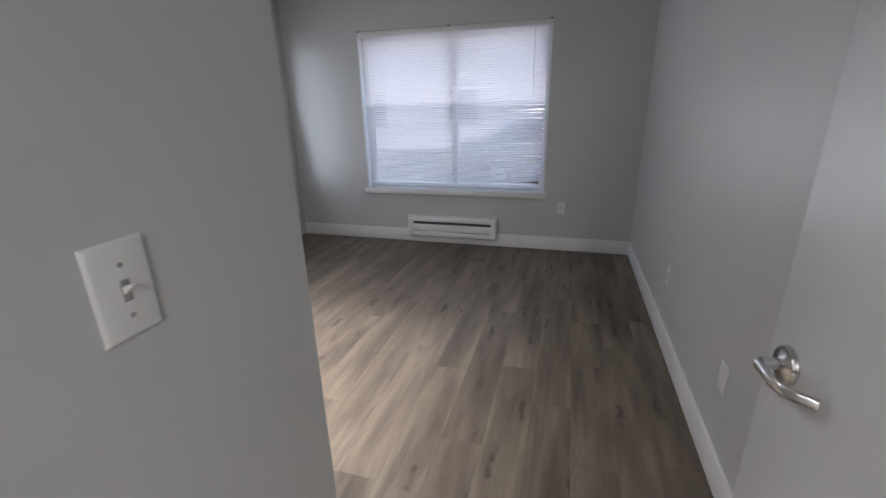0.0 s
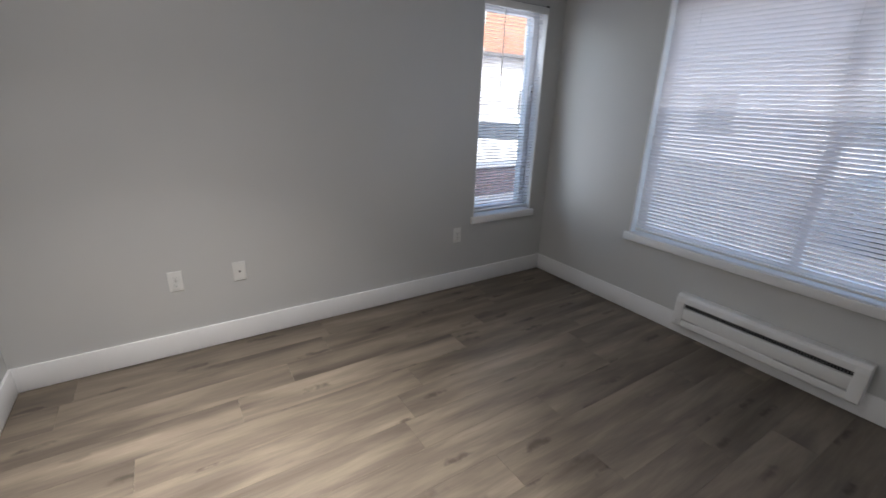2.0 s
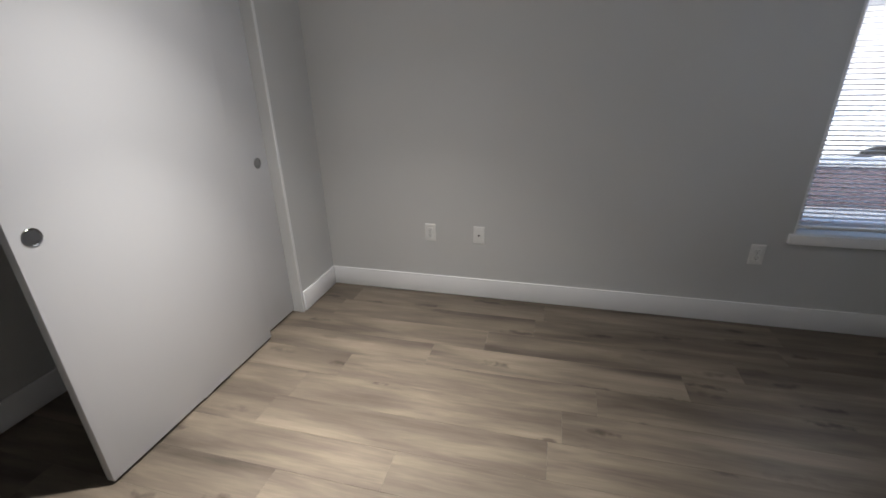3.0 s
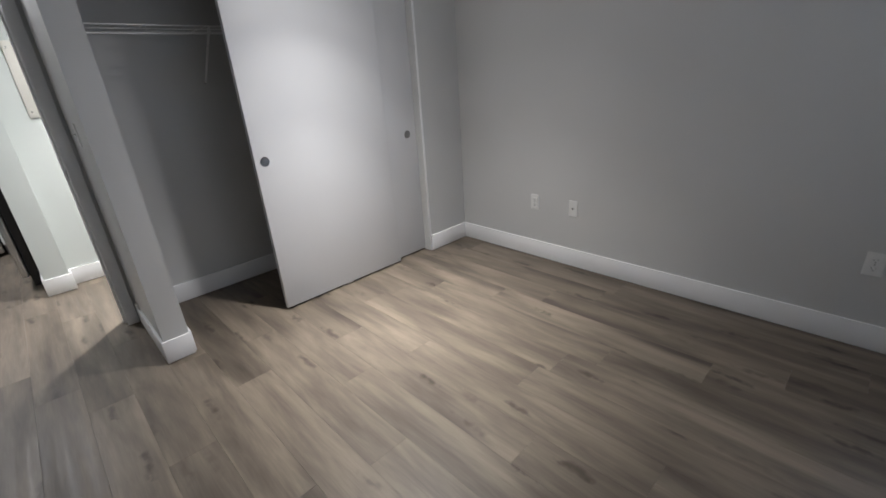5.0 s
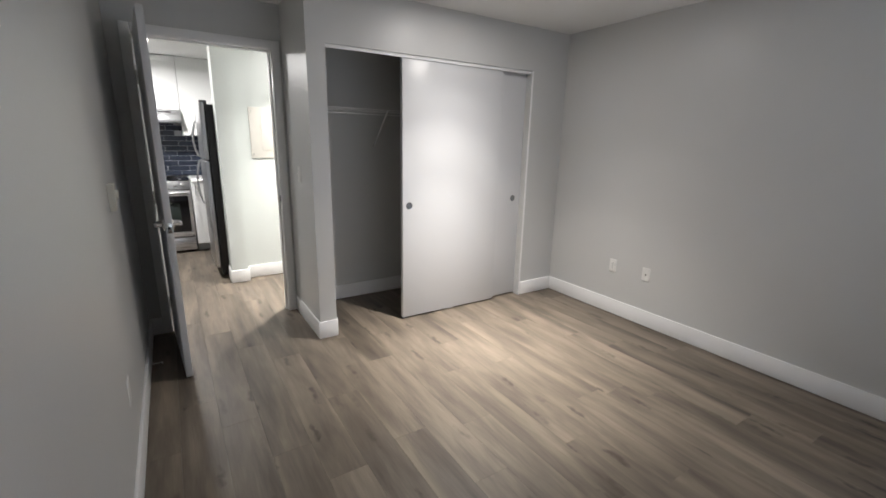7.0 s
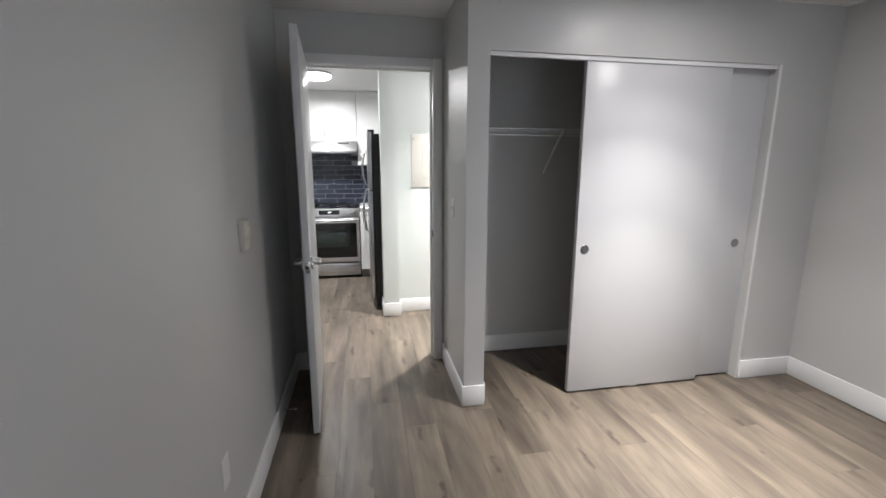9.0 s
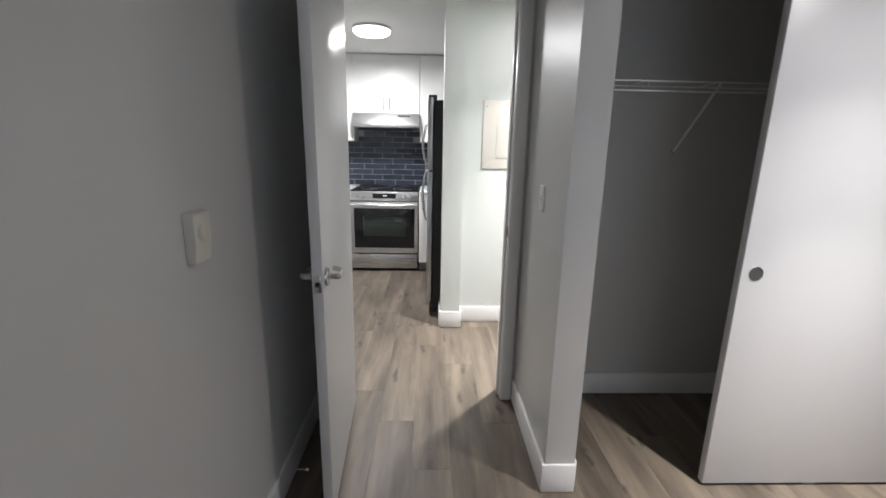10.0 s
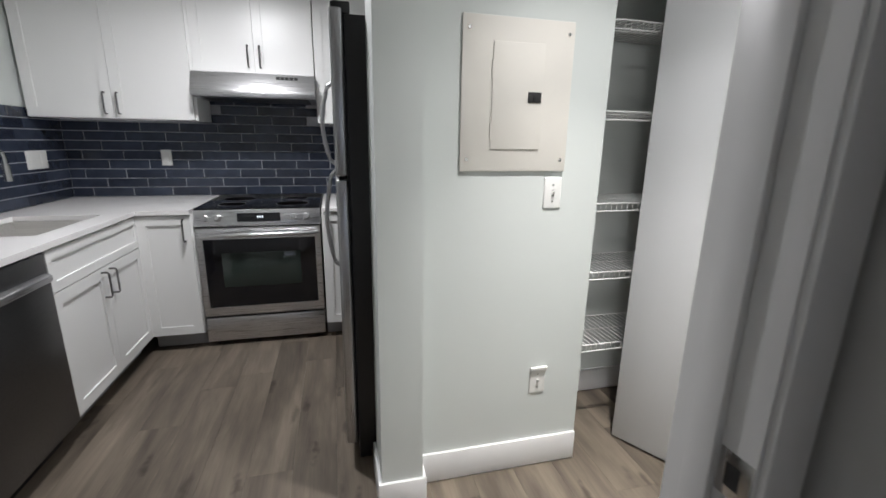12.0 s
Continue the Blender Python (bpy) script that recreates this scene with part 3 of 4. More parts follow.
# ---- wall plates: built facing +y round 0, 0, then turned ----
def plate(name, at, turn, label, category, group="", face="outlet", w=0.071, h=0.115, material=None, plugged=False):
    material = material or PLASTIC
    p = thing(name, at, label, category, group, turn=turn)
    bm = B()
    o, i, t = (w / 2, h / 2), (w / 2 - 0.004, h / 2 - 0.004), 0.0055
    lo = [bm.verts.new((sx * o[0], 0.0006, sz * o[1])) for sx, sz in ((-1, -1), (1, -1), (1, 1), (-1, 1))]
    hi = [bm.verts.new((sx * i[0], t, sz * i[1])) for sx, sz in ((-1, -1), (1, -1), (1, 1), (-1, 1))]
    bm.faces.new(hi)
    bm.faces.new(lo[::-1])
    for k in range(4):
        bm.faces.new((lo[k], lo[(k + 1) % 4], hi[(k + 1) % 4], hi[k]))
    bmesh.ops.bevel(bm, geom=list(bm.edges), offset=0.0012, segments=2, profile=0.5, affect="EDGES")
    part("cover_plate", bm, material, p)
    if face == "outlet":
        for z in (-0.0195, 0.0195):
            r = part("receptacle", box(B(), -0.0165, 0.0165, t - 0.001, t + 0.0016, z - 0.014, z + 0.014, 0.003), material, p)
            part("slot", box(B(), -0.0078, -0.0058, t + 0.0014, t + 0.0022, z - 0.001, z + 0.008), DARKSLOT, r)
            part("slot", box(B(), 0.0058, 0.0078, t + 0.0014, t + 0.0022, z - 0.001, z + 0.007), DARKSLOT, r)
            part("slot", disc(B(), (0, t + 0.0013, z - 0.007), (0, 1, 0), 0.0026, 0.0026, 0.001, 12), DARKSLOT, r)
        part("screw", disc(B(), (0, t - 0.001, 0), (0, 1, 0), 0.0032, 0.0028, 0.0022, 12), CHROME, p)
    elif face == "toggle":
        part("toggle_slot", box(B(), -0.0052, 0.0052, t - 0.0005, t + 0.0012, -0.0125, 0.0125, 0.0008), CHROME if plugged else material, p)
        tg = B()
        prism(tg, [(t, -0.005), (t + 0.0145, 0.006), (t + 0.0150, 0.0105), (t, 0.005)], 0, -0.0042, 0.0042, 0.001)
        part("toggle", tg, material, p)
        for z in (-0.030, 0.030):
            part("screw", disc(B(), (0, t - 0.001, z), (0, 1, 0), 0.0032, 0.0028, 0.0022, 12), CHROME, p)
    elif face == "coax":
        part("connector", disc(B(), (0, t - 0.001, 0), (0, 1, 0), 0.0052, 0.0048, 0.008, 12), DARKSLOT, p, "dark threaded cable connector")
        for z in (-0.030, 0.030):
            part("screw", disc(B(), (0, t - 0.001, z), (0, 1, 0), 0.0032, 0.0028, 0.0022, 12), material, p)
    elif face == "rocker":
        for x in ((-0.050, 0.050) if w > 0.1 else (0,)):
            part("rocker", box(B(), x - 0.0165, x + 0.0165, t - 0.001, t + 0.003, -0.033, 0.033, 0.0015), material, p)
    return p


FACE_E, FACE_N, FACE_W, FACE_S = -90, 0, 90, 180   # the way a plate looks
plate("power_outlet", (WEST, 1.692, 0.428), FACE_E, "white duplex power outlet low on the grey wall", "outlet", "bedroom outlets")
plate("cable_outlet", (WEST, 2.003, 0.428), FACE_E, "white wall plate with a round cable connector", "outlet", face="coax")
plate("power_outlet", (WEST, 3.503, 0.424), FACE_E, "white duplex power outlet below the narrow window", "outlet", "bedroom outlets")
plate("power_outlet", (0.064, NORTH, 0.418), FACE_S, "white duplex power outlet beside the wide window", "outlet", "bedroom outlets")
plate("power_outlet", (EAST, 2.86, 0.400), FACE_W, "white duplex power outlet low on the grey wall", "outlet", "bedroom outlets")
plate("blank_plate", (EAST, 1.87, 0.400), FACE_W, "blank white wall plate low on the grey wall", "wall plate", face="blank")
plate("light_switch", (STUB_E, 0.636, 1.182), FACE_E, "white toggle light switch by the bedroom door", "light switch", "toggle switches", face="toggle", plugged=True)
plate("light_switch", (-0.622, HALL, 1.162), FACE_N, "white toggle light switch below the breaker panel", "light switch", "toggle switches", face="toggle", plugged=True)
hall_outlet = plate("power_outlet", (-0.618, HALL, 0.400), FACE_N, "white wall plate with a raised cover near the hall floor", "outlet", face="toggle")
part("raised_cover", prism(B(), [(0.004, 0.045), (0.016, 0.050), (0.018, 0.064), (0.004, 0.064)], 0, -0.036, 0.036, 0.002), PLASTIC, hall_outlet, "white projecting top cover")
plate("power_outlet", (1.335, KITCHEN_N + 0.010, 1.196), FACE_N, "white power outlet on the navy tiles", "outlet", face="rocker")
plate("wall_switch_pair", (KITCHEN_E - 0.010, -2.655, 1.190), FACE_W, "white double switch plate on the navy tiles", "light switch", face="rocker", w=0.200)

# thermostat on the east wall
th = thing("thermostat", (EAST, 1.422, 1.160), "ivory wall thermostat with a round dial", "thermostat", turn=FACE_W)
part("body", prism(B(), [(0.0006, -0.064), (0.022, -0.060), (0.027, -0.02), (0.027, 0.058), (0.022, 0.064), (0.0006, 0.064)], 0, -0.037, 0.037, 0.002), IVORY, th)
part("dial", turned(B(), [(0.0215, 0.024), (0.0205, 0.034), (0.017, 0.037), (0.0, 0.037)], (0.004, 0, 0.014), (0, 1, 0), 28), IVORY, th, "round ivory dial")
part("pointer", box(B(), 0.002, 0.006, 0.0365, 0.039, 0.012, 0.034, 0.0005), IVORY, th)


# ---- baseboard heater under the wide window ----
def heater():
    x0, x1 = -1.445, -0.538
    h = thing("wall_heater", ((x0 + x1) / 2, NORTH - 0.0, 0.0), "white enamelled electric heater low under the window", "heater")
    a = (x1 - x0) / 2
    d = 0.078
    y = -d
    # cabinet as a frame round the outlet slot and the intake slot
    bm = B()
    prism(bm, [(-0.0135, 0.078), (y + 0.012, 0.078), (y, 0.090), (y, 0.129), (-0.0135, 0.129)], 0, -a, a, 0.002)
    part("lower_case", bm, HEATWHITE, h)
    part("front_panel", box(B(), -a, a, y, -0.020, 0.137, 0.208, 0.003), HEATWHITE, h)
    part("top_case", prism(B(), [(-0.001, 0.236), (y + 0.004, 0.236), (y, 0.240), (y + 0.004, 0.272), (y + 0.022, 0.287), (-0.001, 0.287)], 0, -a, a, 0.003), HEATWHITE, h)
    for s in (-1, 1):
        e0, e1 = (-a - 0.004, -a + 0.050) if s < 0 else (a - 0.050, a + 0.004)
        part("end_cap", prism(B(), [(-0.0140, 0.076), (y + 0.012, 0.076), (y - 0.003, 0.090), (y - 0.003, 0.246), (y + 0.004, 0.276), (y + 0.022, 0.290), (-0.0140, 0.290)], 0, e0, e1, 0.003), HEATWHITE, h)
    part("outlet_slot", box(B(), -a + 0.04, a - 0.04, y + 0.020, -0.014, 0.130, 0.236), DARKSLOT, h, "dark heating element behind the slots")
    part("intake_cover", box(B(), -a + 0.15, a - 0.36, y + 0.004, y + 0.012, 0.128, 0.1375), HEATWHITE, h)
    fins = B()
    for k in range(60):
        x = -a + 0.06 + k * (2 * a - 0.12) / 59
        box(fins, x - 0.0006, x + 0.0006, y + 0.010, y + 0.021, 0.211, 0.233)
    part("fins", fins, TOEKICK, h, "thin grey heating fins")
    part("knob", disc(B(), (-a + 0.02, y - 0.002, 0.115), (0, -1, 0), 0.006, 0.005, 0.006, 14), HEATWHITE, h)


heater()


# ---- windows with frames, sills and blinds ----
def window(name, axis, u0, u1, z0, z1, wall, out, mullion, label):
    """out: +1 or -1, the way to the outside along the axis across the wall."""
    w = thing(name, (0, 0, 0), label, "window", kind="structure")

    def bx(ua, ub, da, db, za, zb, r=0.0):
        wa, wb = sorted((wall + out * da, wall + out * db))
        return box(B(), ua, ub, wa, wb, za, zb, r) if axis == 1 else box(B(), wa, wb, ua, ub, za, zb, r)

    lining = 0.010
    part("reveal", bx(u0, u0 + lining, 0.001, OUT, z0, z1), TRIM, w)
    part("reveal", bx(u1 - lining, u1, 0.001, OUT, z0, z1), TRIM, w)
    part("reveal", bx(u0 + lining, u1 - lining, 0.001, OUT, z1 - lining, z1), TRIM, w)
    part("window_sill", bx(u0 - 0.022, u1 + 0.022, -0.026, -0.0005, z0 - 0.046, z0 + 0.006, 0.004), TRIM, w, "white painted sill board")
    part("sill_board", bx(u0, u1, 0.001, OUT, z0 - 0.012, z0 + 0.006), TRIM, w)
    a, b, c, d = u0 + lining, u1 - lining, z0 + 0.006, z1 - lining
    f0, f1, fw = 0.085, 0.150, 0.050
    fr = part("window_frame", bx(a, a + fw, f0, f1, c, d, 0.003), VINYL, w, "white vinyl window frame")
    for q in ((b - fw, b, c, d), (a + fw, b - fw, c, c + fw), (a + fw, b - fw, d - fw, d)):
        part("frame_bar", bx(q[0], q[1], f0, f1, q[2], q[3], 0.003), VINYL, fr)
    panes = []
    if mullion is not None:
        part("frame_bar", bx(mullion - 0.022, mullion + 0.022, f0 - 0.006, f1, c + fw, d - fw, 0.003), VINYL, fr)
        panes = [(a + fw, mullion - 0.022), (mullion + 0.022, b - fw)]
    else:
        panes = [(a + fw, b - fw)]
    for p, q in panes:
        g = part("pane", bx(p, q, 0.118, 0.123, c + fw, d - fw), GLASS, w, "clear window glass")
        g.visible_shadow = False
    if axis == 0:
        la = part("latch", bx(b - 0.040, b - 0.022, f0 - 0.020, f0, 1.42, 1.50, 0.003), VINYL, w, "white casement latch")
        part("latch_pin", bx(b - 0.035, b - 0.028, f0 - 0.024, f0 - 0.018, 1.45, 1.462), DARKSLOT, la)


window("window_1", 1, *WIN_N, NORTH, 1, -0.98, "wide white vinyl window with two panes behind blinds")
window("window_2", 0, *WIN_W, WEST, -1, None, "narrow white vinyl window with one pane behind blinds")


def blind(name, axis, u0, u1, z0, z1, wall, out, tilt, gap, label, messy):
    """Horizontal slats between a head rail and a bottom rail, hung just inside the reveal."""
    bl = thing(name, (0, 0, 0), label, "window blind", "window blinds")
    mid = 0.026   # centre of the slats behind the wall's face

    def at(u, d, z):
        return (u, wall + out * d, z) if axis == 1 else (wall + out * d, u, z)

    def bx(ua, ub, da, db, za, zb, r=0.0):
        p, q = at(ua, da, za), at(ub, db, zb)
        return box(B(), min(p[0], q[0]), max(p[0], q[0]), min(p[1], q[1]), max(p[1], q[1]), za, zb, r)

    part("head_rail", bx(u0 + 0.012, u1 - 0.012, mid - 0.020, mid + 0.014, z1 - 0.040, z1 - 0.011, 0.002), PLASTIC, bl, "white head rail")
    part("valance", bx(u0 + 0.004, u1 - 0.004, -0.004, 0.003, z1 - 0.046, z1 - 0.004, 0.001), PLASTIC, bl, "white valance strip")
    for u in ((u0 + 0.012, (u0 + u1) / 2, u1 - 0.012) if axis == 1 else (u0 + 0.02, u1 - 0.02)):
        part("bracket", bx(u - 0.012, u + 0.012, -0.007, 0.000, z1 - 0.003, z1 + 0.006), DARKSLOT, bl, "small dark mounting bracket")
    # grey strip stands in for the shaded gap over the valance
    part("shadow_strip", bx(u0 + 0.002, u1 - 0.002, -0.003, 0.001, z1 - 0.001, z1 + 0.003), TOEKICK, bl, "thin grey strip in place of the shadow line above the valance")
    ua, ub = u0 + gap[0], u1 - gap[1]
    pitch, half = 0.0225, 0.0125
    top, low = z1 - 0.058, z0 + 0.036
    n = int((top - low) / pitch)
    ca, sa = math.cos(radians(tilt)), math.sin(radians(tilt))
    # one curved slat, 25 mm wide and 0.7 mm thick, shared by all the straight ones
    shape = []
    for side, off in ((1, 0.00035), (-1, -0.00035)):
        row = []
        for k in range(5):
            s = (k / 2 - 1) * half
            crown = 0.0018 * (1 - (s / half) ** 2) + off
            row.append((s * ca + crown * sa, -s * sa + crown * ca))
        shape += row if side > 0 else row[::-1]
    def slat_mesh(droop):
        bm = B()
        cols = [ua, ub] if not droop else [ua + (ub - ua) * k / 12 for k in range(13)]
        rings = []
        for u in cols:
            f = max(0.0, (u - (ub - 0.22)) / 0.22)
            rings.append([bm.verts.new(at(u, mid + d, z + droop * f * f)) for d, z in shape])
        m = len(shape)
        for p, q in zip(rings, rings[1:]):
            for k in range(m):
                bm.faces.new((p[k], p[(k + 1) % m], q[(k + 1) % m], q[k]))
        bm.faces.new(rings[0])
        bm.faces.new(rings[-1])
        return mesh_of("slat", bm, SLAT)
    straight = slat_mesh(0)
    odd = {k: slat_mesh(v) for k, v in messy.items()}
    rng = random.Random(7)
    for k in range(n):
        s = new("slat", odd.get(n - 1 - k, straight))
        s.parent = bl
        s.location = (0, 0, top - k * pitch + rng.uniform(-0.0003, 0.0003))
    zb = top - n * pitch - 0.004
    part("bottom_rail", bx(ua, ub, mid - 0.012, mid + 0.012, zb - 0.010, zb + 0.004, 0.002), PLASTIC, bl, "white bottom rail")
    cords = [ua + 0.14, ub - 0.14] if axis == 0 else [ua + 0.16, (ua + ub) / 2, ub - 0.16]
    for u in cords:
        for d in (mid - 0.0132, mid + 0.0132):
            part("ladder_cord", rod(B(), at(u, d, zb), at(u, d, z1 - 0.04), 0.0008, 5), PLASTIC, bl)
    wand_u = ub - 0.11 if axis == 1 else ua + 0.16
    part("tilt_wand", rod(B(), at(wand_u, -0.006, z1 - 0.055), at(wand_u, -0.004, z1 - 0.60), 0.0036, 6), PLASTIC, bl, "clear plastic tilt wand")


blind("wide_blind", 1, *WIN_N, NORTH, 1, 53, (0.032, 0.034), "white slatted blind, lowered and half closed, ragged at one end", {0: -0.02, 1: -0.016, 2: 0.012, 3: -0.010, 5: -0.012, 8: -0.018, 9: 0.010, 12: -0.02, 17: -0.012, 18: 0.01, 23: -0.015, 27: -0.01, 31: 0.012})
blind("narrow_blind", 0, *WIN_W, WEST, -1, -5, (0.018, 0.020), "white slatted blind, lowered with its slats half open", {})


# ---- hall: breaker panel, pantry shelves, folding pantry door ----
bp = thing("breaker_panel", (-0.462, HALL, 1.486), "almond enamelled breaker panel set in the hall wall", "breaker panel")
part("cover", box(B(), -0.197, 0.197, 0.0005, 0.010, -0.245, 0.245, 0.003), ENAMEL, bp)
bd = part("panel_door", box(B(), -0.090, 0.092, 0.0095, 0.0145, -0.170, 0.170, 0.002), ENAMEL, bp, "hinged almond door")
part("latch", box(B(), -0.084, -0.036, 0.0142, 0.0175, -0.016, 0.018, 0.001), DARKSLOT, bd, "small black latch")
part("latch_tab", box(B(), -0.066, -0.054, 0.017, 0.0205, -0.010, 0.012, 0.001), BLACKCASE, bd)
for z in (-0.110, 0.085):
    part("hinge", rod(B(), (0.0935, 0.0125, z - 0.028), (0.0935, 0.0125, z + 0.028), 0.003, 8), ENAMEL, bd)
for x in (-0.175, 0.175):
    for z in (-0.205, 0.205):
        part("screw", disc(B(), (x, 0.009, z), (0, 1, 0), 0.0065, 0.005, 0.004, 14), CHROME, bp)

for z in (1.800, 1.468, 1.098, 0.795, 0.450):
    wire_shelf("pantry_shelf", -1.525, -0.722, -1.270, -0.960, z, "white coated wire shelf in the pantry closet", "pantry shelves", lip=0.034)


def fold_door():
    d = thing("pantry_door", (0, 0, 0), "plain white folding pantry door, half folded open", "door")
    a, k, b = Vector((-1.078, -0.895, 0)), Vector((-1.248, -0.600, 0)), Vector((-1.490, -0.840, 0))
    for p, q in ((a, k), (k, b)):
        v = (q - p).normalized()
        nrm = Vector((-v.y, v.x, 0)) * 0.014
        bm = B()
        prism(bm, [((p - nrm).x, (p - nrm).y), ((q - nrm).x, (q - nrm).y), ((q + nrm).x, (q + nrm).y), ((p + nrm).x, (p + nrm).y)], 2, 0.012, 2.03, 0.0015)
        part("panel", bm, DOORPAINT, d)


fold_door()


# ---- kitchen cabinets: shaker fronts ----
def shaker(bm, u0, u1, z0, z1, rail=0.055, thick=0.019):
    """The frame of a shaker front in the plane v = 0, facing +v. Points are (u, v, z)."""
    return pierced(bm, 1, 0, thick, u0, u1, z0, z1, [(u0 + rail, u1 - rail, z0 + rail, z1 - rail)])


def bar_pull(bm, u, v, z0, z1, across=False):
    if across:
        bent(bm, [(z0, v, u), (z0, v + 0.026, u), (z0 + 0.008, v + 0.032, u), (z1 - 0.008, v + 0.032, u), (z1, v + 0.026, u), (z1, v, u)], 0.0050, 8)
    else:
        bent(bm, [(u, v, z0), (u, v + 0.026, z0), (u, v + 0.032, z0 + 0.008), (u, v + 0.032, z1 - 0.008), (u, v + 0.026, z1), (u, v, z1)], 0.0050, 8)
    return bm


HANDLE = surface("dark_steel_pull", (0.20, 0.195, 0.19), 0.3, 1.0, vary=0.05, patch=10, bump=0.0)


def cabinet(name, at, turn, width, depth, z0, z1, fronts, label, group, toe=False, carcass_top=None):
    """Built with its front at v = 0 facing +v. fronts: (kind, u0, u1, z0, z1, pull)."""
    if turn == 180:   # written from the viewer's left; turned about so that it looks along +y
        at, turn = (at[0] - width, at[1], at[2]), 0
        fronts = [(kind, width - b, width - a, p, q, pull and (width - pull[0], *pull[1:])) for kind, a, b, p, q, pull in fronts]
    c = thing(name, at, label, "cabinet", group, turn=turn)
    part("body", box(B(), 0.001, width - 0.001, -depth, -0.0005, z0, carcass_top or z1, 0.001), CABINET, c)
    if toe:
        part("toe_kick", box(B(), 0.001, width - 0.001, -depth, -0.075, 0.002, z0 - 0.001), TOEKICK, c, "grey recessed toe kick")
    for kind, a, b, p, q, pull in fronts:
        rail = 0.055 if q - p > 0.25 else 0.042
        f = part(kind, shaker(B(), a + 0.0015, b - 0.0015, p, q, rail), CABINET, c)
        part("panel", box(B(), a + 0.0015 + rail, b - 0.0015 - rail, 0.0005, 0.010, p + rail, q - rail), CABINET, f)
        if pull:
            part("handle", bar_pull(B(), pull[0], 0.019, pull[1], pull[2]), HANDLE, f, "dark metal bar pull")
    return c


FRONT_N, FRONT_E = -2.255, 1.322   # faces of the base cabinets
CT = 0.889                          # underside of the worktop
cabinet("sink_cabinet", (FRONT_E, -2.275, 0), 90, 0.872, KITCHEN_E - FRONT_E - 0.02, 0.108, CT,
        [("drawer_front", 0.025, 0.872, 0.700, 0.880, None), ("door", 0.025, 0.448, 0.115, 0.694, (0.408, 0.545, 0.675)), ("door", 0.448, 0.872, 0.115, 0.694, (0.488, 0.545, 0.675))],
        "white shaker base cabinet with two doors under the sink", "base cabinets", True, 0.66)
cabinet("corner_cabinet", (1.320, FRONT_N, 0), 180, 0.312, FRONT_N - KITCHEN_N - 0.02, 0.108, CT,
        [("door", 0.012, 0.308, 0.115, 0.880, (0.272, 0.725, 0.860))], "narrow white shaker base cabinet in the kitchen corner", "base cabinets", True)
cabinet("end_cabinet", (0.244, FRONT_N, 0), 180, 0.40, FRONT_N - KITCHEN_N - 0.02, 0.108, CT,
        [("door", 0.004, 0.396, 0.115, 0.880, (0.040, 0.725, 0.860))], "white shaker base cabinet beside the range", "base cabinets", True)
# right-angled bodies: blank corner filling
solid("corner_filler", box(B(), 1.326, KITCHEN_E - 0.02, KITCHEN_N + 0.02, -2.282, 0.108, CT), CABINET, "white blank carcass in the kitchen corner", "cabinet", "")

UP_N = -2.655
uk = [("door", 0.002, 0.462, 1.452, 2.372, (0.425, 1.478, 1.606)), ("door", 0.462, 0.922, 1.452, 2.372, (0.499, 1.478, 1.606))]
cabinet("wall_cabinet", (1.945, UP_N, 0), 180, 0.939, UP_N - KITCHEN_N - 0.003, 1.450, 2.388, uk, "tall white shaker wall cabinet with two doors", "wall cabinets")
cabinet("wall_cabinet", (1.004, UP_N, 0), 180, 0.752, UP_N - KITCHEN_N - 0.003, 1.758, 2.388,
        [("door", 0.002, 0.376, 1.761, 2.372, (0.340, 1.795, 1.925)), ("door", 0.376, 0.750, 1.761, 2.372, (0.412, 1.795, 1.925))], "short white shaker wall cabinet over the range hood", "wall cabinets")
cabinet("wall_cabinet", (0.250, UP_N, 0), 180, 0.42, UP_N - KITCHEN_N - 0.003, 1.450, 2.388,
        [("door", 0.002, 0.418, 1.452, 2.372, (0.380, 1.478, 1.606))], "tall white shaker wall cabinet beside the range hood", "wall cabinets")

# worktop in an L with a hole for the sink
wt = thing("worktop", (0, 0, 0.9), "white quartz worktop in an L round the kitchen corner", "worktop")
CE, CN = 1.292, -2.222
sx0, sx1, sy0, sy1 = 1.415, 1.825, -2.125, -1.575
bm = B()
for q in ((CE, sx0, -0.81, KITCHEN_N + 0.011), (sx1, KITCHEN_E - 0.011, -0.81, KITCHEN_N + 0.011), (sx0, sx1, -0.81, sy1), (sx0, sx1, sy0, KITCHEN_N + 0.011)):
    box(bm, q[0], q[1], min(q[2], q[3]), max(q[2], q[3]), -0.0105, 0.0155)
bmesh.ops.remove_doubles(bm, verts=bm.verts, dist=1e-5)
part("slab", bm, QUARTZ, wt)
part("slab", box(B(), 1.009, CE + 0.0005, KITCHEN_N + 0.011, CN, -0.0105, 0.0155, 0.0), QUARTZ, wt)
wt2 = thing("worktop", (0, 0, 0.9), "short white quartz worktop between range and refrigerator", "worktop")
part("slab", box(B(), -0.156, 0.240, KITCHEN_N + 0.011, CN, -0.0105, 0.0155, 0.002), QUARTZ, wt2)

sk = thing("sink", ((sx0 + sx1) / 2, (sy0 + sy1) / 2, 0.70), "stainless undermount sink set in the white worktop", "sink")
a, b = (sx1 - sx0) / 2 + 0.008, (sy1 - sy0) / 2 + 0.008
bm = B()
for q in ((-a, -a + 0.010, -b, b, -0.03, 0.188), (a - 0.010, a, -b, b, -0.03, 0.188), (-a + 0.010, a - 0.010, -b, -b + 0.010, -0.03, 0.188), (-a + 0.010, a - 0.010, b - 0.010, b, -0.03, 0.188), (-a + 0.010, a - 0.010, -b + 0.010, b - 0.010, -0.03, -0.02)):
    box(bm, *q)
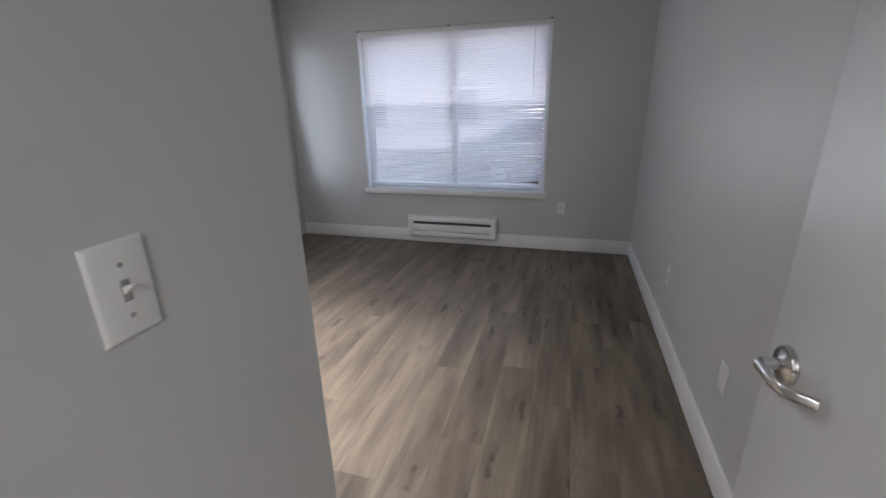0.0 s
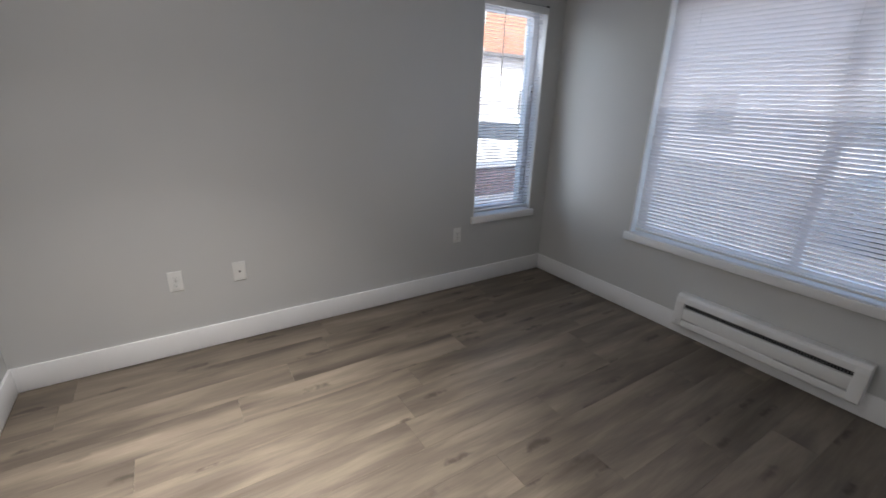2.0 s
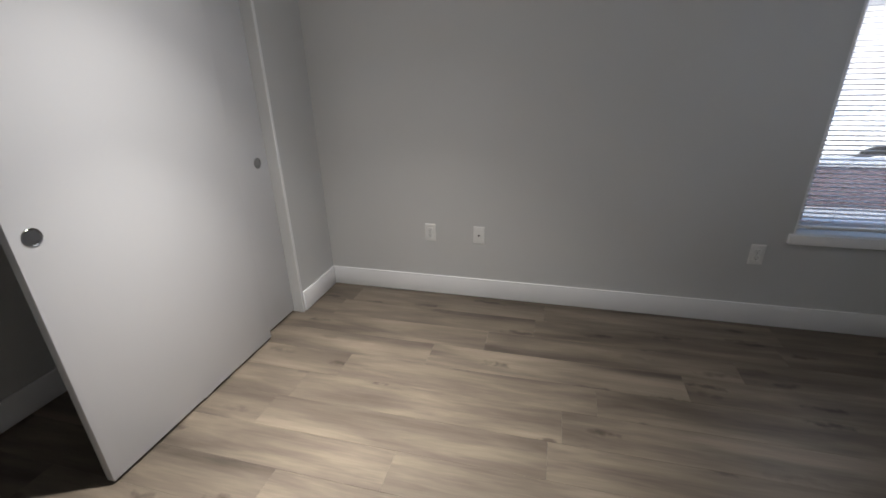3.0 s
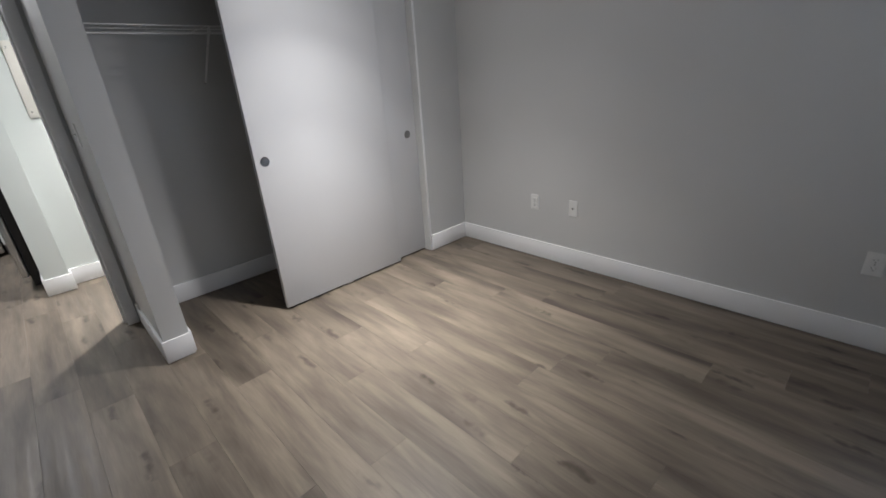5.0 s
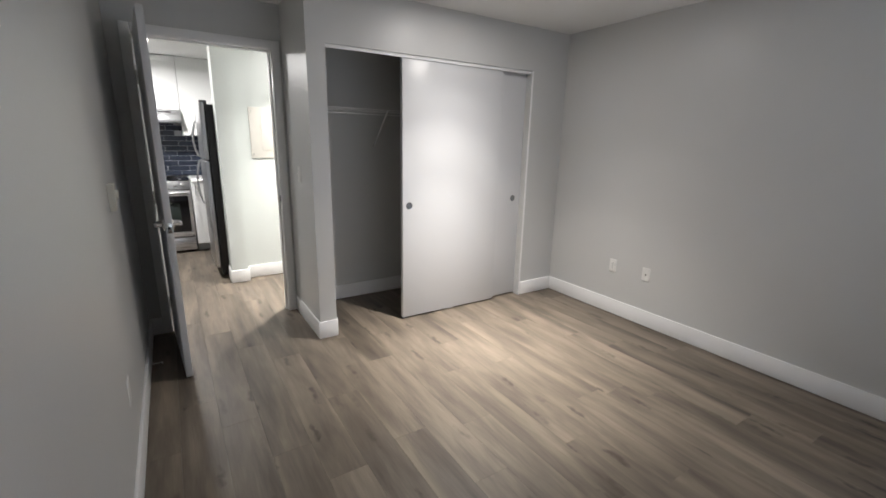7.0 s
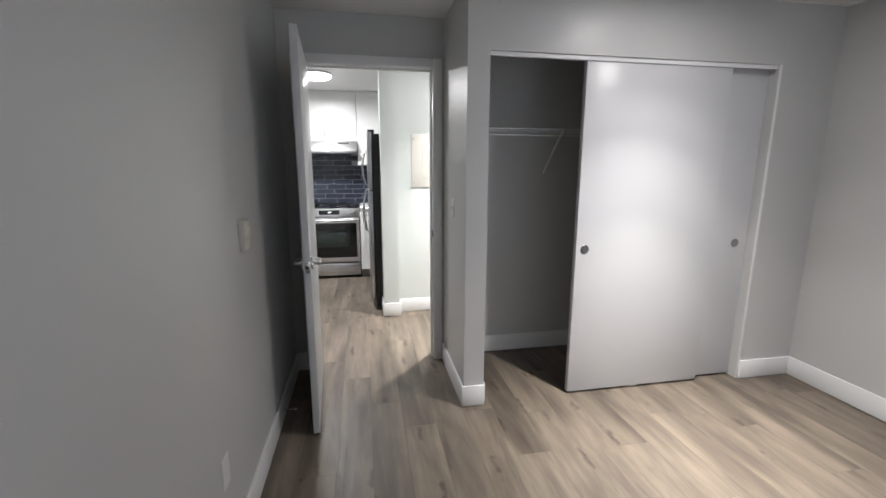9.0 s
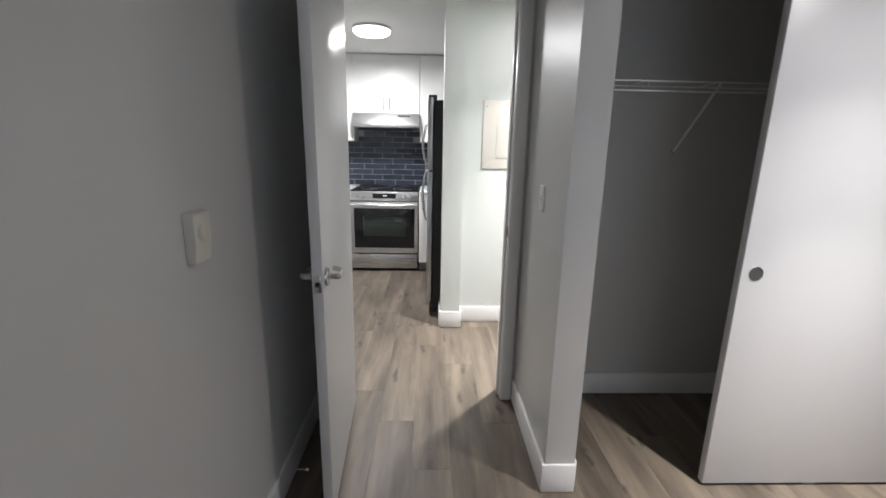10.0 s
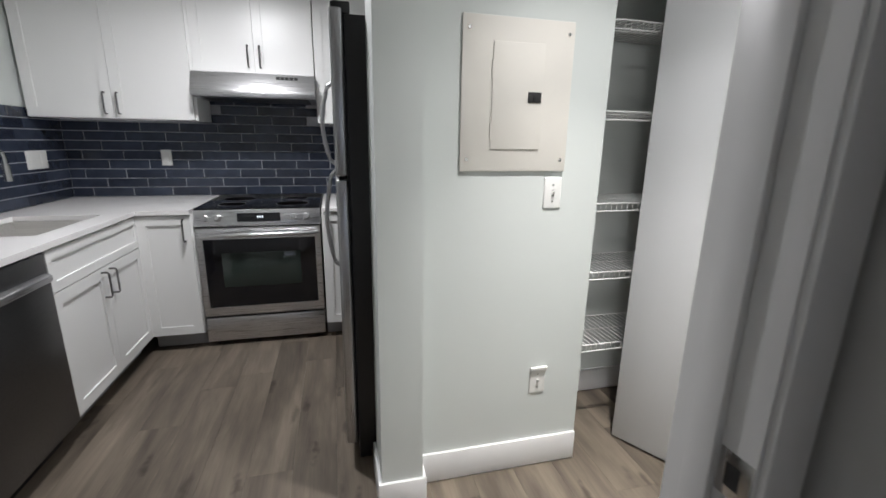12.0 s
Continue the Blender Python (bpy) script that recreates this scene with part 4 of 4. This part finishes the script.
part("bowl", bm, SINKSTEEL, sk)
part("drain", turned(B(), [(0.045, 0.0), (0.042, 0.004), (0.030, 0.001), (0.0, 0.001)], (0, 0, -0.020), (0, 0, 1), 28), CHROME, sk)
fa = thing("tap", (KITCHEN_E - 0.062, -1.94, 0.9155), "chrome kitchen tap with an arched spout behind the sink", "tap")
part("base", turned(B(), [(0.026, 0.0), (0.026, 0.008), (0.019, 0.014), (0.018, 0.10), (0.015, 0.11)], (0, 0, 0), (0, 0, 1), 24), CHROME, fa)
arc = [(0, 0, 0.10), (0, 0, 0.31)] + [(-0.095 + 0.095 * math.cos(t), -0.02 * (1 - math.cos(t)), 0.31 + 0.095 * math.sin(t)) for t in [math.pi * k / 10 for k in range(1, 11)]] + [(-0.190, -0.04, 0.28)]
part("spout", bent(B(), arc, 0.0115, 12), CHROME, fa)
part("spray_head", disc(B(), (-0.190, -0.04, 0.285), (0, 0, -1), 0.015, 0.019, 0.085, 20), CHROME, fa)
part("lever", bent(B(), [(0.0, 0.016, 0.085), (0.0, 0.040, 0.100), (-0.01, 0.070, 0.125)], 0.006, 8), CHROME, fa)

# dishwasher
dw = thing("dishwasher", (FRONT_E, -1.401, 0), "dark stainless dishwasher under the white worktop", "dishwasher", turn=90)
part("body", box(B(), 0.002, 0.584, -0.57, -0.001, 0.108, 0.870), BLACKCASE, dw)
part("door", box(B(), 0.003, 0.583, 0.0, 0.026, 0.108, 0.780, 0.004), DARKSTEEL, dw, "dark brushed steel door")
part("control_strip", box(B(), 0.003, 0.583, 0.0, 0.020, 0.786, 0.880, 0.004), DARKSTEEL, dw)
part("pocket_handle", prism(B(), [(0.019, 0.752), (0.046, 0.765), (0.046, 0.790), (0.019, 0.800)], 0, 0.02, 0.565, 0.003), STEEL, dw, "steel handle bar")
part("kick_plate", box(B(), 0.003, 0.583, -0.08, -0.06, 0.003, 0.104), BLACKCASE, dw)


# ---- range ----
def kitchen_range():
    r = thing("range", (0.6285, -2.270, 0), "stainless electric range with a black glass oven door", "range")
    w = 0.3745
    back = -2.270 - KITCHEN_N - 0.013
    part("body", box(B(), -w + 0.002, w - 0.002, -back, -0.030, 0.035, 0.898, 0.002), BLACKCASE, r)
    part("cooktop", box(B(), -w, w, -back, -0.012, 0.899, 0.915, 0.003), BLACKGLASS, r, "black glass cooktop")
    part("control_panel", prism(B(), [(-0.030, 0.803), (0.004, 0.803), (0.012, 0.812), (-0.012, 0.907), (-0.020, 0.912), (-0.030, 0.910)], 0, -w, w, 0.002), STEEL, r, "sloping steel control panel")
    slope = math.atan2(0.024, 0.095)
    cp = Vector((0, 0.0005, 0.860))
    nrm = Vector((0, math.cos(slope), math.sin(slope)))
    up = Vector((0, -math.sin(slope), math.cos(slope)))
    def on(u, s, h=0.0):
        return cp + Vector((u, 0, 0)) + up * s + nrm * h
    def tilted(u0, u1, s0, s1, h):
        bm = B()
        bot = [on(u0, s0, 0.0002), on(u1, s0, 0.0002), on(u1, s1, 0.0002), on(u0, s1, 0.0002)]
        top = [p + nrm * h for p in bot]
        bb, tt = [bm.verts.new(p) for p in bot], [bm.verts.new(p) for p in top]
        bm.faces.new(tt)
        bm.faces.new(bb[::-1])
        for k in range(4):
            bm.faces.new((bb[k], bb[(k + 1) % 4], tt[(k + 1) % 4], tt[k]))
        return bm
    ds = part("display", tilted(-0.130, 0.125, -0.030, 0.024, 0.0015), BLACKGLASS, r, "black display")
    for k, dx in enumerate((-0.024, -0.010, 0.004)):
        part("digit", tilted(dx - 0.003, dx + 0.003, -0.008, 0.007, 0.0022), DISPLAY, ds)
    for u in (0.310, 0.236, -0.214, -0.290):
        k = part("knob", turned(B(), [(0.022, 0.0), (0.022, 0.006), (0.0185, 0.008), (0.0175, 0.026), (0.014, 0.029), (0.0, 0.029)], on(u, -0.004), nrm, 28), STEEL, r, "steel knob")
        part("pointer", disc(B(), on(u, 0.006, 0.028), nrm, 0.0026, 0.0026, 0.002, 8), DARKSLOT, k)
    # oven door: steel frame round the glass
    d = part("oven_door", pierced(B(), 1, -0.026, 0.010, -w + 0.003, w - 0.003, 0.213, 0.795, [(-0.336, 0.336, 0.272, 0.722)]), STEEL, r, "steel oven door")
    part("glass", box(B(), -0.336, 0.336, -0.020, 0.006, 0.272, 0.722), BLACKGLASS, d, "black oven glass")
    part("inner_window", box(B(), -0.238, 0.238, 0.0055, 0.0068, 0.405, 0.632, 0.0005), OVENGLASS, d, "greenish oven window")
    hb = bent(B(), [(-0.350, 0.008, 0.757), (-0.350, 0.050, 0.757), (-0.335, 0.058, 0.757), (0, 0.064, 0.757), (0.335, 0.058, 0.757), (0.350, 0.050, 0.757), (0.350, 0.008, 0.757)], 0.013, 12)
    part("handle", hb, STEEL, d, "steel bar handle")
    part("drawer", box(B(), -w + 0.003, w - 0.003, -0.024, 0.008, 0.034, 0.198, 0.006), STEEL, r, "steel storage drawer")
    for x in (-0.32, 0.32):
        for y in (-0.06, -0.55):
            part("foot", disc(B(), (x, y, 0.001), (0, 0, 1), 0.018, 0.014, 0.036, 14), BLACKCASE, r)
    for x, y, q in ((-0.19, -0.20, 0.105), (0.19, -0.20, 0.085), (-0.19, -0.48, 0.085), (0.19, -0.48, 0.105)):
        ring = B()
        turned(ring, [(q, 0.0), (q, 0.0004), (q - 0.003, 0.0004), (q - 0.003, 0.0)], (x, y, 0.9152), (0, 0, 1), 40)
        part("burner_ring", ring, TOEKICK, r)


kitchen_range()

# hood
hd = thing("range_hood", (0.628, -2.53, 1.758), "slim stainless range hood under the wall cabinet", "range hood")
part("canopy", prism(B(), [(-0.445, -0.003), (-0.065, -0.003), (-0.032, -0.010), (0.020, -0.120), (0.022, -0.160), (-0.445, -0.160)], 0, -0.3745, 0.3745, 0.002), STEEL, hd)
part("lip", box(B(), -0.3745, 0.3745, 0.0215, 0.0260, -0.1605, -0.121, 0.001), STEEL, hd)
part("filter", box(B(), -0.33, 0.33, -0.40, -0.03, -0.165, -0.1602), DARKSTEEL, hd, "dark grease filter")
vent = B()
for k in range(5):
    box(vent, -0.159 - k * 0.028, -0.135 - k * 0.028, -0.0415, -0.032, -0.044, -0.026)
bmesh.ops.rotate(vent, verts=vent.verts, cent=(0, -0.0352, -0.035), matrix=Matrix.Rotation(radians(23), 3, "X"))
bmesh.ops.translate(vent, verts=vent.verts, vec=(0, 0.016, 0.0))
part("vent_slots", vent, DARKSLOT, hd, "row of dark vent slots")


# ---- refrigerator: its door looks along +x ----
def refrigerator():
    f = thing("refrigerator", (0.094, -1.325, 0), "tall refrigerator, black sides and stainless doors, freezer on top", "refrigerator", turn=-90)
    w = 0.352
    part("body", box(B(), -w, w, -0.62, 0.0, 0.060, 1.742, 0.006), BLACKCASE, f)
    dr = part("freezer_door", box(B(), -w - 0.002, w + 0.002, 0.006, 0.050, 1.212, 1.762, 0.010, 3), STEELV, f, "stainless freezer door")
    lo = part("fridge_door", box(B(), -w - 0.002, w + 0.002, 0.006, 0.050, 0.105, 1.200, 0.010, 3), STEELV, f, "stainless refrigerator door")
    part("gasket", box(B(), -w + 0.01, w - 0.01, 0.0005, 0.0065, 0.115, 1.752), DARKSLOT, f, "dark door seal")
    def grip(z0, z1):
        n = 12
        pts = [(w - 0.052, 0.048, z0)] + [(w - 0.052, 0.064 + 0.036 * math.sin(math.pi * (k + 0.5) / n), z0 + (z1 - z0) * (k + 0.5) / n) for k in range(n)] + [(w - 0.052, 0.048, z1)]
        return bent(B(), pts, 0.0105, 10)
    part("handle", grip(1.225, 1.600), STEELV, dr, "curved steel handle")
    part("handle", grip(0.700, 1.188), STEELV, lo, "curved steel handle")
    part("hinge_cover", box(B(), -w + 0.004, -w + 0.060, -0.020, 0.044, 1.742, 1.780, 0.005), BLACKCASE, f)
    part("hinge_cover", box(B(), w - 0.070, w - 0.004, -0.030, 0.030, 1.742, 1.764, 0.005), PLASTIC, f)
    part("kick_grille", box(B(), -w + 0.01, w - 0.01, -0.05, -0.002, 0.022, 0.100, 0.003), BLACKCASE, f)
    for x in (-0.30, 0.30):
        for y in (-0.10, -0.56):
            part("foot", disc(B(), (x, y, 0.001), (0, 0, 1), 0.020, 0.018, 0.062, 14), BLACKCASE, f)


refrigerator()


# ---- outside, seen through the slats ----
GZ = -0.35
solid("ground", box(B(), -160, 160, -160, 160, GZ - 0.2, GZ), ASPHALT, "grey asphalt ground outside", "ground")
solid("pavement", box(B(), WEST - 3.4, 6.0, NORTH + OUT + 0.1, NORTH + 3.2, GZ + 0.004, GZ + 0.12), CONCRETE, "pale concrete walk outside the windows", "pavement")
solid("pavement", box(B(), WEST - 3.4, WEST - OUT - 0.1, -6.0, NORTH + OUT + 0.1, GZ + 0.004, GZ + 0.12), CONCRETE, "pale concrete walk outside the windows", "pavement")


def house(at, turn, w, d, h, wall, label, rows, cols, rise=1.9):
    o = thing("house", at, label, "building", "", "", turn)
    part("wall", box(B(), -w / 2, w / 2, -d, 0, 0, h), wall, o)
    part("roof", prism(B(), [(-d - 0.5, h + 0.002), (0.5, h + 0.002), (0.5, h + 0.15), (-d / 2, h + rise), (-d - 0.5, h + 0.15)], 0, -w / 2 - 0.4, w / 2 + 0.4), ROOFING, o)
    for r in range(rows):
        for c in range(cols):
            x, z = -w / 2 + (c + 0.5) * w / cols, 1.0 + r * 2.7
            wn2 = part("window", box(B(), x - 0.65, x + 0.65, 0.002, 0.05, z, z + 1.3), VINYL, o)
            part("pane", box(B(), x - 0.57, x - 0.03, 0.05, 0.06, z + 0.08, z + 1.22), CARGLASS, wn2)
            part("pane", box(B(), x + 0.03, x + 0.57, 0.05, 0.06, z + 0.08, z + 1.22), CARGLASS, wn2)


house((-17.0, 10.0, GZ), -90, 26, 6, 3.6, SIDING, "low pale building across the street", 1, 7, 0.5)
house((-25.0, 20.0, GZ), -100, 26, 9, 10.5, ORANGE, "terracotta rendered building further off", 3, 5)
house((-2.0, 17.0, GZ), 180, 30, 9, 5.6, SIDING, "pale two-storey building across the yard", 2, 8)


def parked_car(at, turn, paint, label):
    c = thing("car", at, label, "car", "parked cars", turn=turn)
    side = [(-2.15, 0.32), (2.12, 0.30), (2.20, 0.55), (2.10, 0.78), (1.05, 0.93), (0.35, 1.38), (-0.95, 1.42), (-1.65, 1.02), (-2.15, 0.95), (-2.22, 0.55)]
    part("body", prism(B(), side, 1, -0.86, 0.86, 0.05), paint, c)
    part("windscreen", prism(B(), [(1.00, 0.955), (0.34, 1.395), (0.36, 1.412), (1.05, 0.962)], 1, -0.70, 0.70), CARGLASS, c, "dark windscreen")
    for s in (-1, 1):
        part("side_window", prism(B(), [(0.80, 0.98), (0.30, 1.30), (-0.90, 1.33), (-1.40, 1.00)], 1, s * 0.862 - 0.004, s * 0.862 + 0.004), CARGLASS, c, "dark side windows")
        for x in (-1.35, 1.38):
            wh = part("wheel", disc(B(), (x, s * 0.72, 0.315), (0, s, 0), 0.315, 0.315, 0.17, 28), RUBBER, c)
            part("rim", disc(B(), (x, s * 0.885, 0.315), (0, s, 0), 0.20, 0.17, 0.012, 24), CHROME, wh)
        part("headlight", box(B(), 2.06, 2.17, s * 0.64 - 0.15, s * 0.64 + 0.15, 0.60, 0.72, 0.02), VINYL, c)


parked_car((-7.6, 8.4, GZ), 60, CARWHITE, "white car parked outside the narrow window")
parked_car((0.2, 9.6, GZ), -8, surface("silver_car_paint", (0.32, 0.33, 0.35), 0.25, 0.6, bump=0.0), "silver car parked across the yard")

# low brick wall beyond the walk
gr = thing("garden_wall", (-6.4, 4.6, GZ), "low plum brick garden wall with a concrete coping", "garden wall")
part("wall", box(B(), -0.15, 0.15, -4.2, 3.4, 0.0, 0.58), BRICK, gr)
part("coping", box(B(), -0.19, 0.19, -4.25, 3.45, 0.582, 0.64, 0.01), CONCRETE, gr)


def tree(at, h, seed):
    rng = random.Random(seed)
    t = thing("tree", at, "bare-limbed small tree with a thin leafy crown", "tree", "yard trees")
    tr = B()
    disc(tr, (0, 0, 0), (0.03, 0.02, 1), 0.13, 0.06, h * 0.62, 10)
    tips = []
    for k in range(9):
        an, z = rng.uniform(0, 6.28), h * rng.uniform(0.35, 0.62)
        tip = Vector((math.cos(an) * rng.uniform(0.5, 1.4), math.sin(an) * rng.uniform(0.5, 1.4), z + rng.uniform(0.6, h * 0.4)))
        a = Vector((0, 0, z))
        disc(tr, a, tip - a, 0.05, 0.012, (tip - a).length, 7)
        tips.append(tip)
    part("trunk", tr, BARK, t)
    cr = B()
    for k in range(1500):
        p = rng.choice(tips) + Vector((rng.gauss(0, 0.38), rng.gauss(0, 0.38), rng.gauss(0, 0.33)))
        q = Euler((rng.uniform(0, 6), rng.uniform(0, 6), rng.uniform(0, 6))).to_matrix()
        vs = [cr.verts.new(p + q @ Vector(c)) for c in ((0, -0.07, 0), (0.035, 0, 0.01), (0, 0.07, 0), (-0.035, 0, 0.01))]
        cr.faces.new(vs)
    part("crown", cr, LEAF, t)


tree((-7.5, 19.0, GZ), 5.0, 5)


# ---- tiles of the backsplash ----
def tile_wall(parent, axis, face, u0, u1, rows, skip):
    tw, th_, g = 0.254, 0.0655, 0.006
    meshes = {}
    for r in range(rows[0], rows[1]):
        z = 0.9175 + r * th_
        off = (r % 2) * tw / 2 + (0.03 if r % 3 == 0 else 0)
        u = u0 - off
        while u < u1:
            a, b = max(u, u0), min(u + tw, u1)
            if b - a > 0.02 and not skip((a + b) / 2, z + th_ / 2):
                key = round(b - a, 4)
                if key not in meshes:
                    bm = B()
                    l = (b - a - g) / 2
                    if axis == 1:
                        box(bm, -l, l, 0, 0.0075, g / 2, th_ - g / 2, 0.0016, 1)
                    else:
                        box(bm, -0.0075, 0, -l, l, g / 2, th_ - g / 2, 0.0016, 1)
                    meshes[key] = mesh_of("tile", bm, TILE, False)
                o = new("tile", meshes[key])
                o.parent = parent
                o.location = ((a + b) / 2, face + 0.002, z) if axis == 1 else (face - 0.002, (a + b) / 2, z)
            u += tw


bs1 = solid("backsplash", box(B(), -0.17, KITCHEN_E - 0.006, KITCHEN_N, KITCHEN_N + 0.006, 0.9165, 1.63), GROUT, "navy glazed brick tiles with grey grout behind the range", "backsplash")
tile_wall(bs1, 1, KITCHEN_N + 0.002, -0.17, KITCHEN_E - 0.008, (0, 11), lambda u, z: z > 1.46 and not (0.245 < u < 1.01))
bs2 = solid("backsplash", box(B(), KITCHEN_E - 0.006, KITCHEN_E, KITCHEN_N + 0.006, -0.81, 0.9165, 1.495), GROUT, "navy glazed brick tiles with grey grout behind the sink", "backsplash")
tile_wall(bs2, 0, KITCHEN_E - 0.002, KITCHEN_N + 0.0095, -0.81, (0, 9), lambda u, z: z > 1.495)


# ---- floor: oak planks along y ----
base = box(B(), WEST, EAST, DOOR_HALL, NORTH, -0.12, -0.0075)
box(base, HALL_W, KITCHEN_E, -1.3, DOOR_HALL, -0.12, -0.0075)
box(base, -0.75, KITCHEN_E, KITCHEN_N, -1.3, -0.12, -0.0075)
fl = solid("floor", base, SUBFLOOR, "grey-brown oak plank floor", "floor")
PLANK_W, PLANK_L, SEAM = 0.18, 1.22, 0.19
KNOWN = {-13: 1.86, -14: 2.13, -15: 2.38, -11: 2.53, -9: 1.905, -2: 1.119, 1: 2.66, -1: 0.85, 0: -0.715, 2: -0.62}
rng = random.Random(11)
plank_meshes = {}
last = 0.0
for c in range(-17, 10):
    x = SEAM + c * PLANK_W
    x0, x1 = max(x, WEST - 0.02), min(x + PLANK_W, KITCHEN_E)
    if x1 - x0 < 0.02:
        continue
    ys = KITCHEN_N if x1 > -0.72 else -1.275 if x1 > HALL_W else CLOSET_BACK
    ye = NORTH if x0 < EAST - 0.01 else DOOR_HALL
    last = (last + rng.uniform(0.3, 0.9)) % PLANK_L
    joint = KNOWN.get(c, last)
    y = joint - PLANK_L * 8
    while y < ye:
        a, b = max(y, ys), min(y + PLANK_L, ye)
        if b - a > 0.02:
            key = (round(x1 - x0, 4), round(b - a, 4))
            if key not in plank_meshes:
                bm = B()
                l, w = (b - a) / 2 - 0.0002, (x1 - x0) / 2 - 0.0002
                box(bm, -w, w, -l, l, -0.007, 0.0, 0.0005, 1)
                plank_meshes[key] = mesh_of("plank", bm, WOOD, False)
            o = new("plank", plank_meshes[key])
            o.parent = fl
            o.location = ((x0 + x1) / 2, (a + b) / 2, 0.0)
        y += PLANK_L
